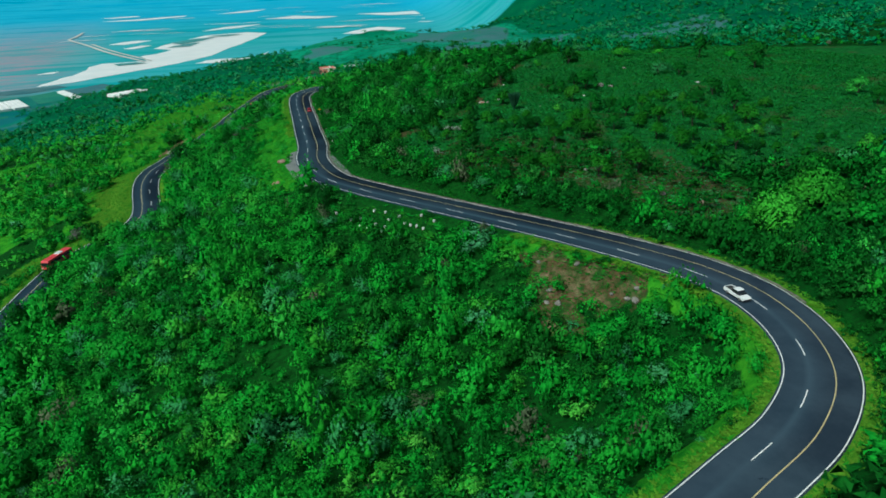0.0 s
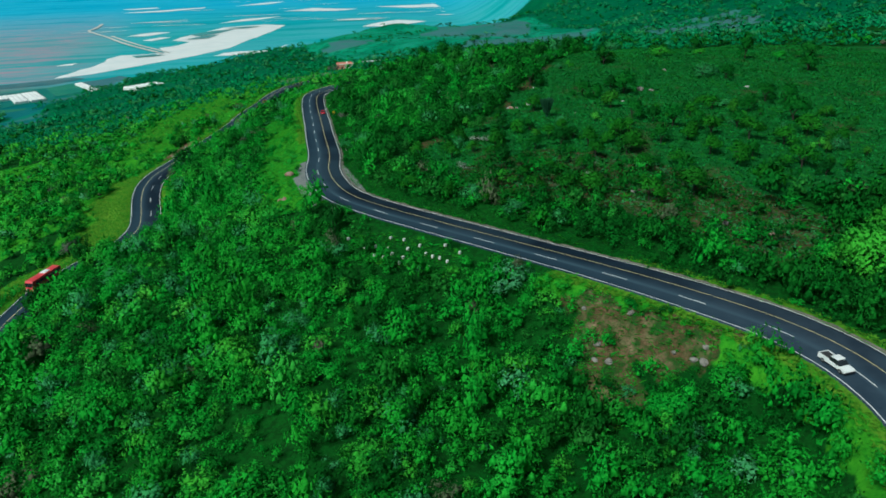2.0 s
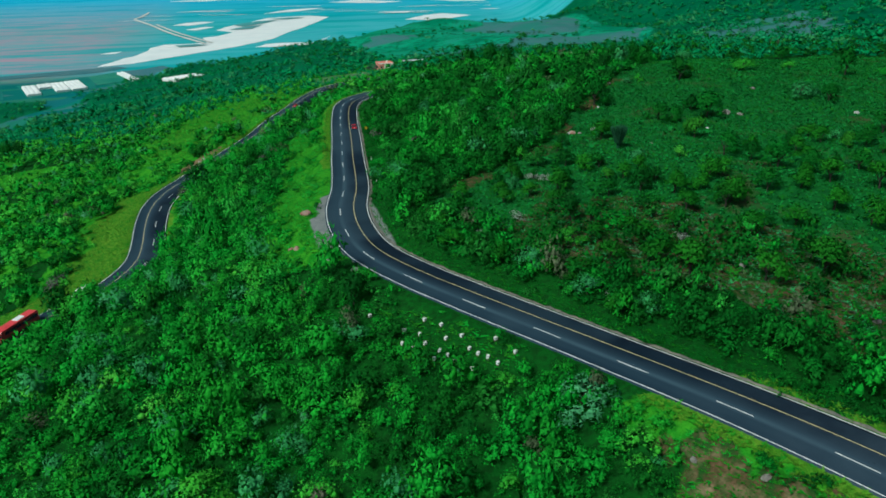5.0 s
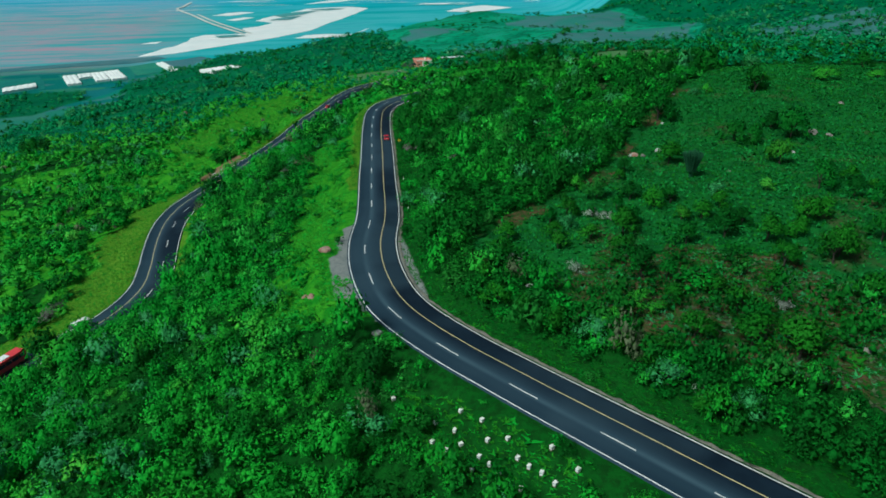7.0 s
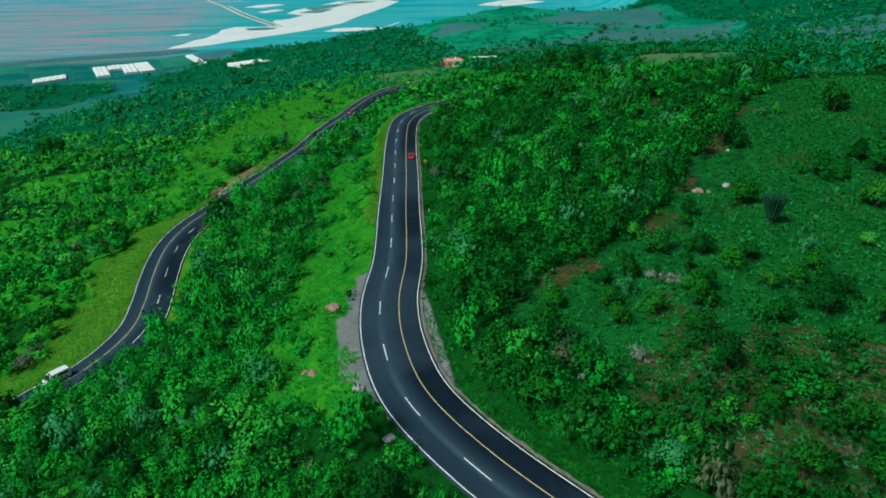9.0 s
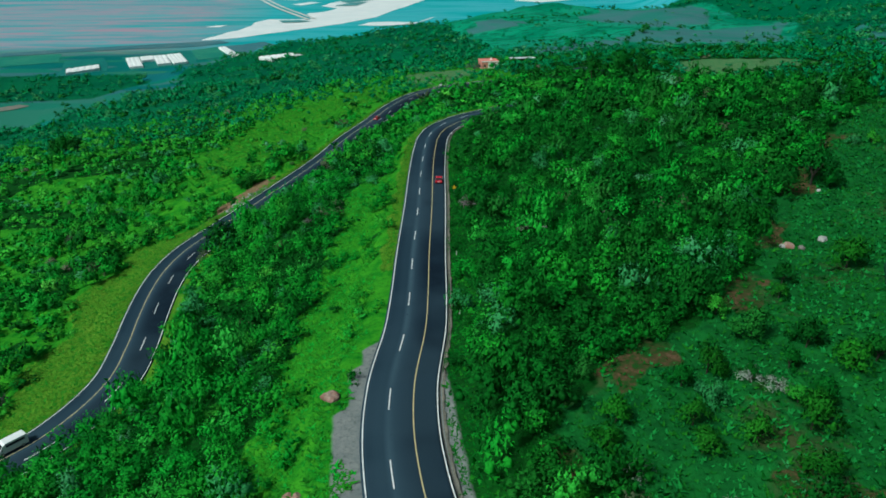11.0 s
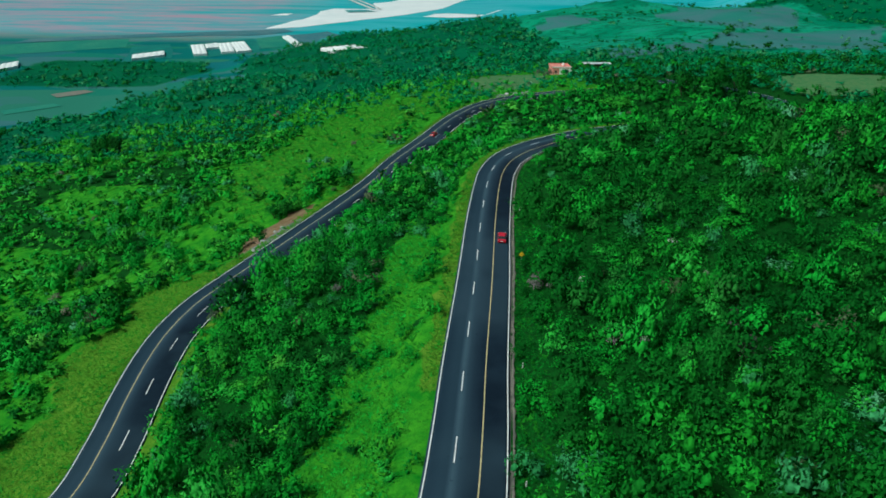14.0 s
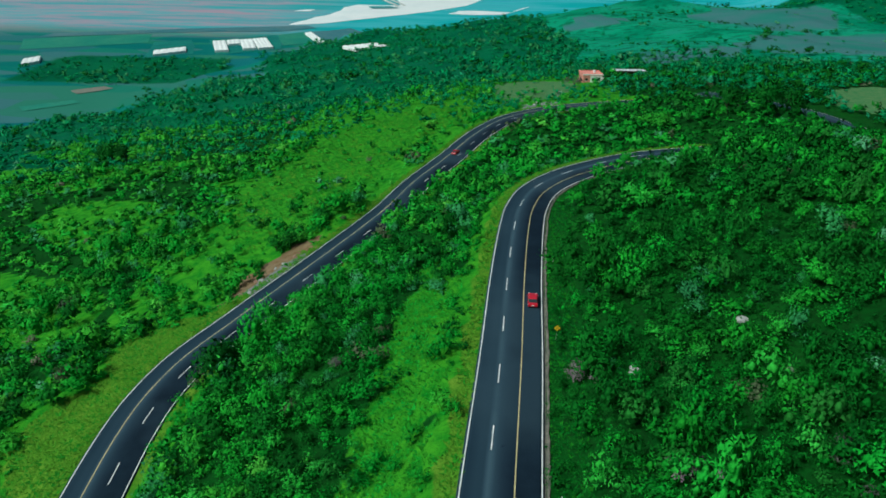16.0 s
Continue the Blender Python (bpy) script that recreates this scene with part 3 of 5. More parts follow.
def dashes(road, line, side, z, s, at, first):
    for k in range(int((s[-1] - first) / 15)):
        c = first + 15 * k
        i = np.where((s >= c - 0.1) & (s <= c + 5.1))[0]
        part_of("lane_dash", strip_mesh("lane_dash", ribbon(line, side, z, at - 0.08, at + 0.08, 0.012, i[0], i[-1] + 1), WHITE), road)


first_u = (s_u[np.hypot(*(dash_u - [-2, 0.4]).T).argmin()] - 5) % 15
first_l = s_l[np.hypot(*(edge_l + side_l * 2 * LANE - [-54.2, 70]).T).argmin()] % 15
dashes(road_u, dash_u, side_u, z_u, s_u, 0, first_u)
dashes(road_l, edge_l, side_l, z_l, s_l, 2 * LANE, first_l)


def gutter(name, line, side, z, at, i0, i1, wide, label):
    """A shallow concrete drain, with a broken outer lip."""
    k = np.arange(i0, i1)
    at = np.broadcast_to(at, len(line))[k]
    r = np.random.default_rng(3)
    prof = [(0.0, -0.1), (0.25, -0.16), (0.55, -0.22), (0.9, -0.05), (1.0, 0.06), (1.35, -0.02)]
    v = []
    for n, (f, h) in enumerate(prof):
        jit = r.normal(0, 0.08, len(k)) * (n > 3)
        v.append(np.c_[line[k] + side[k] * (at + f * wide + jit)[:, None], z[k] + h + jit * 0.7])
    m, i = len(k), np.arange(len(k) - 1)
    f = np.concatenate([np.stack([i + c * m, i + (c + 1) * m, i + (c + 1) * m + 1, i + c * m + 1], 1) for c in range(len(prof) - 1)])
    return tagged(new(name, mesh_from(name, np.concatenate(v), f, [CONCRETE], smooth=False)), label, "drain", kind="structure")


gutter("gutter", dash_u, side_u, z_u, 2 * LANE * w_u + 0.3, 275, len(dash_u) - 30, 0.5, "pale concrete roadside drain with a broken lip")

# ---- plants ----
rng = np.random.default_rng(7)


def leaf_cloud(seed, sprays, size, lumps=5, flat=0.75, ragged=0.2, wide=0.42, low=0.25, heart=0.6):
    """The crown of a bush, about one metre in radius: a shaded heart in each of several lumps, and narrow leaf sprays all over them.
    Gives corners, triangles, the way that the leaves of each corner face, and how many triangles are hearts."""
    r = np.random.default_rng(seed)
    c = np.c_[r.normal(0, wide, (lumps, 2)), r.uniform(low, 0.82, lumps)]
    if lumps > 7:
        c[:, 2] = np.clip(0.9 - 0.95 * (c[:, :2] ** 2).sum(1) - r.uniform(0, 0.3, lumps), 0.15, 0.92)
    rad = r.uniform(0.26, 0.5, lumps)
    vs, fs, ns = [], [], []
    for n, (p, q) in enumerate(zip(c, rad) if heart else ()):
        turn = r.uniform(0, 6.3)
        d = np.array([(0.85 * math.cos(turn + k * 1.2566), 0.85 * math.sin(turn + k * 1.2566), -0.2) for k in range(5)] + [(0, 0, 0.75)])
        vs.append(p + d * q * heart * r.uniform(0.8, 1.1, (6, 1)))
        ns.append(d)
        o = 6 * n
        fs += [(o + k, o + (k + 1) % 5, o + 5) for k in range(5)]
    hearts = len(fs)
    pick = r.choice(lumps, sprays, p=rad**2 / (rad**2).sum())
    d = r.normal(size=(sprays, 3))
    d[:, 2] = np.abs(d[:, 2]) * 1.25 - 0.35
    d /= np.linalg.norm(d, axis=1)[:, None]
    p = c[pick] + d * (rad[pick] * r.uniform(1 - ragged, 1.3, sprays))[:, None]
    n = d + r.normal(0, 0.5, (sprays, 3)) + (0, 0, 0.35)
    n /= np.linalg.norm(n, axis=1)[:, None]
    t = np.cross(n, r.normal(size=(sprays, 3)))
    t /= np.linalg.norm(t, axis=1)[:, None]
    t += 0.45 * d
    b = np.cross(n, t)
    b /= np.linalg.norm(b, axis=1)[:, None]
    s = size * r.uniform(0.7, 1.7, (sprays, 1))
    e = s * r.uniform(0.7, 1.1, (sprays, 1))
    v = np.stack([p - t * s * 0.4 + b * e * 0.7, p - t * s * 0.6 - b * e * 0.6, p + t * s * 1.1], 1).reshape(-1, 3)
    base = sum(map(len, vs))
    vs.append(v)
    whole = p - (0, 0, 0.2)
    whole /= np.linalg.norm(whole, axis=1)[:, None]
    ns.append(np.repeat(0.42 * d + 0.6 * whole + 0.12 * n, 3, 0))
    f = np.concatenate([np.array(fs, int).reshape(-1, 3), base + np.arange(len(v)).reshape(-1, 3)])
    v, n = np.concatenate(vs), np.concatenate(ns)
    v[:, 2] = np.maximum(v[:, 2] * flat + 0.1, -0.05)
    return v, f, n / np.linalg.norm(n, axis=1)[:, None], hearts


def face_leaves(me, n):
    """Lets the leaves of a clump catch the light as the clump's round surface does."""
    me.attributes.new("custom_normal", "FLOAT_VECTOR", "POINT").data.foreach_set("vector", np.asarray(n, np.float32).ravel())
    return me


def place_clouds(name, shapes, pick, xyz, turn, scale, tall, kind):
    """All clouds joined in one mesh."""
    vs, fs, ns, ks, ts, base = [], [], [], [], [], 0
    tone = rng.uniform(0, 1, len(pick))
    for n, (shape, tris, way, hearts) in enumerate(shapes):
        j = np.where(pick == n)[0]
        if not len(j):
            continue
        c, s = np.cos(turn[j])[:, None], np.sin(turn[j])[:, None]
        v = np.empty((len(j), len(shape), 3), np.float32)
        v[..., 0] = (shape[:, 0] * c - shape[:, 1] * s) * scale[j, None] + xyz[j, 0, None]
        v[..., 1] = (shape[:, 0] * s + shape[:, 1] * c) * scale[j, None] + xyz[j, 1, None]
        v[..., 2] = shape[:, 2] * (scale * tall)[j, None] + xyz[j, 2, None]
        vs.append(v.reshape(-1, 3))
        v = np.empty((len(j), len(shape), 3), np.float32)
        v[..., 0], v[..., 1], v[..., 2] = way[:, 0] * c - way[:, 1] * s, way[:, 0] * s + way[:, 1] * c, way[:, 2]
        ns.append(v.reshape(-1, 3))
        fs.append((base + tris[None] + (np.arange(len(j)) * len(shape))[:, None, None]).reshape(-1, 3))
        base += len(j) * len(shape)
        ks.append(np.repeat(kind[j], len(tris)))
        ts.append(np.repeat(tone[j], len(shape)))
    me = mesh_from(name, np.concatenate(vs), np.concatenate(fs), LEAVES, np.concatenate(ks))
    me.attributes.new("tone", "FLOAT", "POINT").data.foreach_set("value", np.concatenate(ts).astype(np.float32))
    return face_leaves(me, np.concatenate(ns))


def scatter(lo, hi, gap, jitter=0.6):
    x, y = np.meshgrid(np.arange(lo[0], hi[0], gap), np.arange(lo[1], hi[1], gap))
    x = x + (np.arange(x.shape[0]) % 2)[:, None] * gap / 2 + rng.uniform(-jitter, jitter, x.shape) * gap
    y = y + rng.uniform(-jitter, jitter, y.shape) * gap
    return x.ravel(), y.ravel()


def patchy(x, y, f, k=0.0):
    return np.sin(x * f + 2.1 * np.sin(y * f * 0.7 + k)) * np.sin(y * f * 1.1 + 1.7 * np.sin(x * f * 0.8 - k))


def left_of_lower(x, y):
    return x < np.interp(y, edge_l[:, 1], edge_l[:, 0])


def right_of_upper(x, y):
    return x > np.interp(y, dash_u[:, 1], dash_u[:, 0])


def room_for_scrub(x, y, e, w):
    """How likely a bush grows at a place."""
    p = np.full(len(x), 0.96)
    ax, ay = wobble(x, y, 1.5)
    thin = left_of_lower(x, y) & (y > 20)
    p[thin] = np.clip(0.75 + 0.6 * patchy(x, y, 0.035)[thin], 0.3, 0.97)
    for area, q in ((MEADOW, 0.1), (FIELD_AREA, 0.0), (SCAR_AREA, 0.2), (DIRT_AREA, 0.14), (HIVE_AREA, 0.3), (CLEARING, 0.14), (BAY_AREA, 0.0), (BROWN_FIELD, 0.1), (PALE_FIELD, 0.03), (CUT_AREA, 0.1), (JUNCTION, 0.0)):
        p[inside(ax, ay, area)] = q
    p[(w == 1) & left_of_lower(x, y) & (e < 15 + 3 * np.sin(y * 0.2)) & (y > 28) & (y < 140)] = 0.0
    p[np.hypot(x - 83, y - 416) < 17] = 0.05
    p[inside(x, y, TRACK_AREA)] = 0
    right = right_of_upper(x, y)
    inner = (w == 1) & ~left_of_lower(x, y)
    p[(e < 2.0 + 1.2 * np.sin(x * 0.25 + y * 0.31)) & ~right & ~inner] *= 0.1
    p[inner & (e < 6)] = 1
    p[(w == 0) & (e < 2.0) & (y < -75)] *= 0.1
    p[(w == 0) & ~right & (y > -82) & (y < -20) & (e > 0.9)] = np.maximum(p, 0.9)[(w == 0) & ~right & (y > -82) & (y < -20) & (e > 0.9)] * ~inside(ax, ay, HIVE_AREA)[(w == 0) & ~right & (y > -82) & (y < -20) & (e > 0.9)]
    p[(w == 0) & ~right & (e < 4) & (y > 20) & (y < 175)] *= 0.12
    p[(w == 2) & (e < 9)] *= 0.08
    p[(w == 0) & (y > 140) & (e < 4)] *= 0.1
    p[(w == 0) & right & (e < 4.5) & (y > -75) & (y < 15)] *= 0.15
    p[e < np.where(inner | ((w == 0) & ~right & (y > -82) & (y < -20)), 1.8, 1.5)] = 0
    return p


def in_sight(x, y, margin=25):
    """The stretch of the slope that lies open to the valley; the rest is behind and below."""
    return (x > np.minimum(-75, -0.66 * y - 25) - margin) & (x < 1.3 * (y + 208) + 20 + margin)


SHAPES = [leaf_cloud(k, 225, 0.068, lumps=6 + k % 4, flat=0.68 + 0.1 * (k % 4)) for k in range(20)]
MID_SHAPES = [leaf_cloud(30 + k, 90, 0.105, lumps=4 + k % 2, heart=0.7, flat=0.66 + 0.09 * (k % 3), wide=0.34) for k in range(12)]
FAR_SHAPES = [leaf_cloud(50 + k, 26, 0.16, lumps=2 + k % 2, flat=0.66 + 0.08 * (k % 3), wide=0.3, heart=0.92) for k in range(10)]


def hedge_near(x, y):
    """A strip of taller growth along the upper edge of the field."""
    line, _ = smooth_line([(x - 2.5, y + 2) for x, y in FIELD_EDGE[1:]], 4)
    d = np.hypot(x[:, None] - line[None, :, 0], y[:, None] - line[None, :, 1]).min(1)
    return d < 4


def leaf_kinds(x, y):
    """Which leaf each bush has, in clumps: darker kinds above the upper road, lighter ones below the lower, haze-blue
    woods far off.
    """
    u = 0.75 * rng.uniform(0, 1, len(x)) + 0.16 + 0.2 * patchy(x, y, 0.45, 1) + 0.12 * patchy(x, y, 0.05, 1)
    k = np.select([u < 0.6, u < 0.79, u < 0.87, u < 0.99], [0, 1, 2, 3], 0)
    v = rng.uniform(0, 1, len(x))
    right = right_of_upper(x, y)
    k[right & (k == 2) & (v > 0.3)] = 0
    k[right & (v < np.where(y < 25, 0.78, 0.5) + 0.25 * patchy(x, y, 0.4, 2))] = 1
    k[hedge_near(x, y) & (v < 0.35)] = 1
    k[left_of_lower(x, y) & (k < 2) & (v < 0.25)] = 2
    k[rng.uniform(0, 1, len(x)) < 0.012] = 4
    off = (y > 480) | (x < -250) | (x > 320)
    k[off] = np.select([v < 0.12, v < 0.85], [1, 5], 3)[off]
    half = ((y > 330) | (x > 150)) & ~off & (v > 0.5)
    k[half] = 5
    return k


def scrub(name, lo, hi, gap, shapes, size, keep, label):
    x, y = scatter(lo, hi, gap)
    e, lv, w = near_road(x, y)
    ok = (rng.uniform(0, 1, len(x)) < room_for_scrub(x, y, e, w)) & keep(x, y) & in_sight(x, y)
    x, y, e, lv, w = (v[ok] for v in (x, y, e, lv, w))
    z = ground_z(x, y, (e, lv, w))
    ok = (z > PLAIN + 12) | inside(x, y, FOREST)
    x, y, z, e, w = x[ok], y[ok], z[ok], e[ok], w[ok]
    s = size * rng.lognormal(0, 0.38, len(x)) * (1 + 0.16 * patchy(x, y, 0.09)) * (1 + 0.3 * patchy(x, y, 0.42))
    s[right_of_upper(x, y) & (y < 0) & (e > 4)] *= 1.3
    s[hedge_near(x, y)] *= 1.25
    s[(w == 0) & (y > 130) & (e < 14)] *= 0.65
    s = np.minimum(s, 1.9 * size)
    s *= np.where(e < 5, np.where((w == 1) & ~left_of_lower(x, y), np.where(y < 34, 1.4, 0.85), 0.62), 1)
    me = place_clouds(name, shapes, rng.integers(0, len(shapes), len(x)), np.stack([x, y, z - 0.1 * s], 1), rng.uniform(0, 6.3, len(x)), s, np.clip(rng.lognormal(0.22, 0.32, len(x)), 0.7, 2.2 if size < 2.5 else 1.25), leaf_kinds(x, y))
    print(name, len(x), "bushes", len(me.polygons), "triangles")
    return tagged(new(name, me), label, "shrubs", kind="stuff")


def core(x, y):
    return (x > -115) & (x < 175) & (y > -165) & (y < 215)


def close_by(x, y):
    return core(x, y) & (np.abs(x - 8) < 76) & (y > -150) & (y < 135)


scrub("shrubs", (-115, -165), (175, 215), 2.7, SHAPES, 2.0, close_by, "dense green shrubs covering the slope between the roads")
scrub("shrubs_around", (-115, -165), (175, 215), 2.7, MID_SHAPES, 2.3, lambda x, y: core(x, y) & ~close_by(x, y), "green shrubs covering the hillside")
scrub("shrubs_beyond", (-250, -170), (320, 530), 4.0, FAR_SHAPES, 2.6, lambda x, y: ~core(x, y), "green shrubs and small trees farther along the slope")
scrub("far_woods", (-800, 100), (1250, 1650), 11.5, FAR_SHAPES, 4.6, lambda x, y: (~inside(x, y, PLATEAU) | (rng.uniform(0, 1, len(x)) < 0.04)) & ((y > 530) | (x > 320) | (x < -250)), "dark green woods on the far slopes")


hx, hy = smooth_line([(x - 1.2, y + 1.0) for x, y in FIELD_EDGE[1:]], 1.5)[0].T
hx, hy = hx + rng.normal(0, 0.5, len(hx)), hy + rng.normal(0, 0.5, len(hx))
hedge = place_clouds("field_hedge", SHAPES, rng.integers(0, len(SHAPES), len(hx)), np.stack([hx, hy, ground_z(hx, hy) - 0.1], 1), rng.uniform(0, 6.3, len(hx)), 1.75 * rng.lognormal(0, 0.22, len(hx)), rng.uniform(1.2, 1.9, len(hx)), rng.choice(4, len(hx), p=[0.4, 0.45, 0.05, 0.1]))
tagged(new("field_hedge", hedge), "tall green hedge along the edge of the hill field", "hedge", kind="stuff")


def tufts(name, lo, hi, gap, size, wanted, kinds, label, blades=4, lean=1.3, rise=0.4):
    """Grass or low crops: sprays of narrow upright leaves."""
    x, y = scatter(lo, hi, gap)
    ok = wanted(x, y) & in_sight(x, y)
    x, y = x[ok], y[ok]
    z = ground_z(x, y)
    n = len(x)
    a = rng.uniform(0, 6.3, (n, blades))
    s = (size * rng.lognormal(0, 0.3, n))[:, None]
    base = np.stack([np.broadcast_to(x[:, None], a.shape), np.broadcast_to(y[:, None], a.shape), np.broadcast_to(z[:, None], a.shape)], -1)
    d = np.stack([np.cos(a), np.sin(a), 0 * a], -1)
    q = np.stack([-np.sin(a), np.cos(a), 0 * a], -1)
    tip = base + d * (s * lean * rng.uniform(0.6, 1.4, a.shape))[..., None]
    tip[..., 2] += s * rise * rng.uniform(0.6, 1.2, a.shape)
    w = (s * 0.32)[..., None]
    v = np.stack([base - q * w + d * w * 0.5, base + q * w + d * w * 0.5, tip], 2).reshape(-1, 3)
    f = np.arange(len(v)).reshape(-1, 3)
    print(name, n, "tufts", len(f), "triangles")
    k = np.repeat(rng.choice(len(kinds), n), blades)
    return tagged(new(name, mesh_from(name, v, f, kinds, k, smooth=False)), label, "grass", kind="stuff")


GRASS_LEAF = leaf_material("grass_leaf", (0.012, 0.13, 0.009), (0.04, 0.25, 0.015), (0.05, 0.25, 0.013), 0.3, 0.2)
VERGE_LEAF = leaf_material("verge_leaf", (0.045, 0.19, 0.012), (0.1, 0.27, 0.018), (0.1, 0.255, 0.02), 0.25, 0.2)
CROP_LEAF = leaf_material("crop_leaf", (0.012, 0.15, 0.03), (0.04, 0.3, 0.058), (0.03, 0.25, 0.04), 0.3, 0.2)


def any_area(*areas):
    def test(x, y):
        ax, ay = wobble(x, y, 1.2)
        return np.any([inside(ax, ay, a) for a in areas], axis=0)

    return test


def verge_test(x, y):
    e, _, w = near_road(x, y)
    left = left_of_lower(x, y)
    a = (w == 1) & left & (e > 0.6) & (e < 16 + 3 * np.sin(y * 0.2)) & (y > 25) & (y < 145)
    b = (w < 2) & (e > 0.6) & (e < 2.6) & ~((w == 0) & (right_of_upper(x, y) | (y < 55))) & ~((w == 1) & ~left)
    c = (w == 0) & (e > 0.6) & (e < 3) & (y < -75)
    return (a | b | c) & ~inside(x, y, BAY_AREA)


def bank_test(x, y):
    e, _, w = near_road(x, y)
    return (w == 0) & right_of_upper(x, y) & (e > 1.2) & (e < 6) & (y > -85)


tufts("clearing_grass", (-80, -118), (50, 150), 0.62, 0.42, any_area(CLEARING, HIVE_AREA, SCAR_AREA, CUT_AREA), [GRASS_LEAF, GRASS_LEAF, LEAF], "bright green grass in the clearings")
tufts("dry_grass", (20, -95), (105, -10), 0.8, 0.55, any_area(DIRT_AREA), [LEAF_OLIVE, LEAF_DARK, LEAF_GREY, LEAF_DRY], "tall half-dry grass on the bare hillside")
tufts("bank_grass", (-10, -90), (90, 215), 0.62, 0.42, bank_test, [LEAF_DARK, LEAF_DARK, LEAF_OLIVE], "green grass on the bank above the road")
tufts("verge_grass", (-120, -165), (90, 330), 0.62, 0.5, verge_test, [VERGE_LEAF, VERGE_LEAF, GRASS_LEAF], "yellow-green grass along the road edge")
tufts("meadow_grass", (-90, 160), (30, 420), 2.0, 0.9, any_area(MEADOW), [GRASS_LEAF, GRASS_LEAF, VERGE_LEAF], "bright meadow grass on the lower slope")
tufts("crop_rows", (15, -65), (280, 152), 0.8, 0.46, lambda x, y: any_area(FIELD_AREA)(x, y) & (~any_area(TRACK_AREA)(x, y) | (rng.uniform(0, 1, len(x)) < 0.35)) & (rng.uniform(0, 1, len(x)) < np.where(y < -15, 0.75, 1)), [CROP_LEAF, CROP_LEAF, LEAF_DARK, LEAF_DARK, LEAF_OLIVE], "low blue-green crop plants in the hill field", 4, 0.9, 0.7)


def hedgerow(line, label):
    """A broken row of far bushes between fields."""
    p, _ = smooth_line(line, 6)
    x, y = p[:, 0] + rng.normal(0, 2.5, len(p)), p[:, 1] + rng.normal(0, 2.5, len(p))
    keep = rng.uniform(0, 1, len(x)) < 0.75
    x, y = x[keep], y[keep]
    n = len(x)
    me = place_clouds("hedgerow", FAR_SHAPES, rng.integers(0, len(FAR_SHAPES), n), np.stack([x, y, ground_z(x, y)], 1), rng.uniform(0, 6.3, n), 3.6 * rng.lognormal(0, 0.35, n), rng.uniform(0.8, 1.3, n), np.ones(n, int))
    return tagged(new("hedgerow", me), label, "hedge", kind="stuff")


for row in ([(70, 540), (140, 556), (172, 622), (243, 604), (284, 632), (351, 671), (416, 621)], [(165, 774), (231, 697), (284, 707), (330, 760), (376, 851), (470, 890)], [(205, 1087), (268, 1018), (335, 915), (376, 851)],
            [(268, 1018), (339, 1069), (450, 1110), (560, 1150)], [(430, 520), (500, 500), (560, 520), (600, 600)]):
    hedgerow(row, "dark broken hedge between far fields")

# ---- water and works on the plain ----
from mathutils.geometry import tessellate_polygon

WATER_Z = PLAIN + 5.45
WATERS = {
    "lake": [(-342, 1566), (-272, 1594), (-150, 1712), (-44, 1812), (45, 1932), (138, 2160), (266, 2495), (204, 2566), (55, 2529), (-85, 2275), (-110, 2200), (-60, 2130), (-95, 2060), (-140, 2025), (-125, 1916),
             (-165, 1900), (-233, 1904), (-262, 1850), (-262, 1790), (-285, 1709), (-304, 1684)],
    "sliver_a": [(-252, 2386), (-210, 2451), (-164, 2478), (-120, 2450), (-200, 2360)],
    "sliver_b": [(-199, 2247), (-149, 2309), (-115, 2290), (-170, 2215)],
    "pool_a": [(-4, 1781), (27, 1835), (79, 1844), (152, 1829), (208, 1938), (133, 1790), (74, 1774)],
    "pool_b": [(-369, 1765), (-348, 1793), (-324, 1800), (-332, 1765)],
    "pool_c": [(47, 2693), (149, 2832), (297, 2876), (186, 2756)],
    "pool_d": [(339, 3130), (480, 3247), (657, 3087), (544, 3025)],
    "pool_e": [(-361, 3641), (-213, 3692), (-186, 3634), (-308, 3587)],
    "pool_f": [(-345, 3422), (-206, 3464), (18, 3570), (4, 3503), (-179, 3378)],
    "pool_g": [(148, 3559), (356, 3758), (415, 3762), (313, 3609)],
    "pool_h": [(505, 2320), (602, 2442), (680, 2492), (760, 2391), (676, 2325), (580, 2274)],
    "pool_i": [(754, 3170), (941, 3156), (1134, 3229), (1226, 3161), (1076, 2980), (872, 3011)],
    "pool_j": [(925, 2765), (1046, 2715), (1007, 2645)],
    "pool_k": [(470, 2627), (601, 2622), (542, 2555)],
}


def sky_white_water():
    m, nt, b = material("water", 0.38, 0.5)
    # near-white base colour stands in for the bright sky mirrored in the water
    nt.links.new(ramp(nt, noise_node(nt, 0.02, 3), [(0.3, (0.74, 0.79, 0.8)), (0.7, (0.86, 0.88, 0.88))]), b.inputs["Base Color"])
    bump(nt, b, noise_node(nt, 0.15, 3), 0.1, 0.3)
    return m


WATER = sky_white_water()


def shore(points, seed, rounds=3):
    """The outline with bays and tongues of smaller size between its points."""
    r = np.random.default_rng(seed)
    p = np.array(points, float)
    for k in range(rounds):
        q = np.roll(p, -1, 0)
        d = q - p
        n = np.stack([d[:, 1], -d[:, 0]], 1)
        mid = (p + q) / 2 + n * r.normal(0, 0.03, (len(p), 1))
        p = np.stack([p, mid], 1).reshape(-1, 2)
    return p


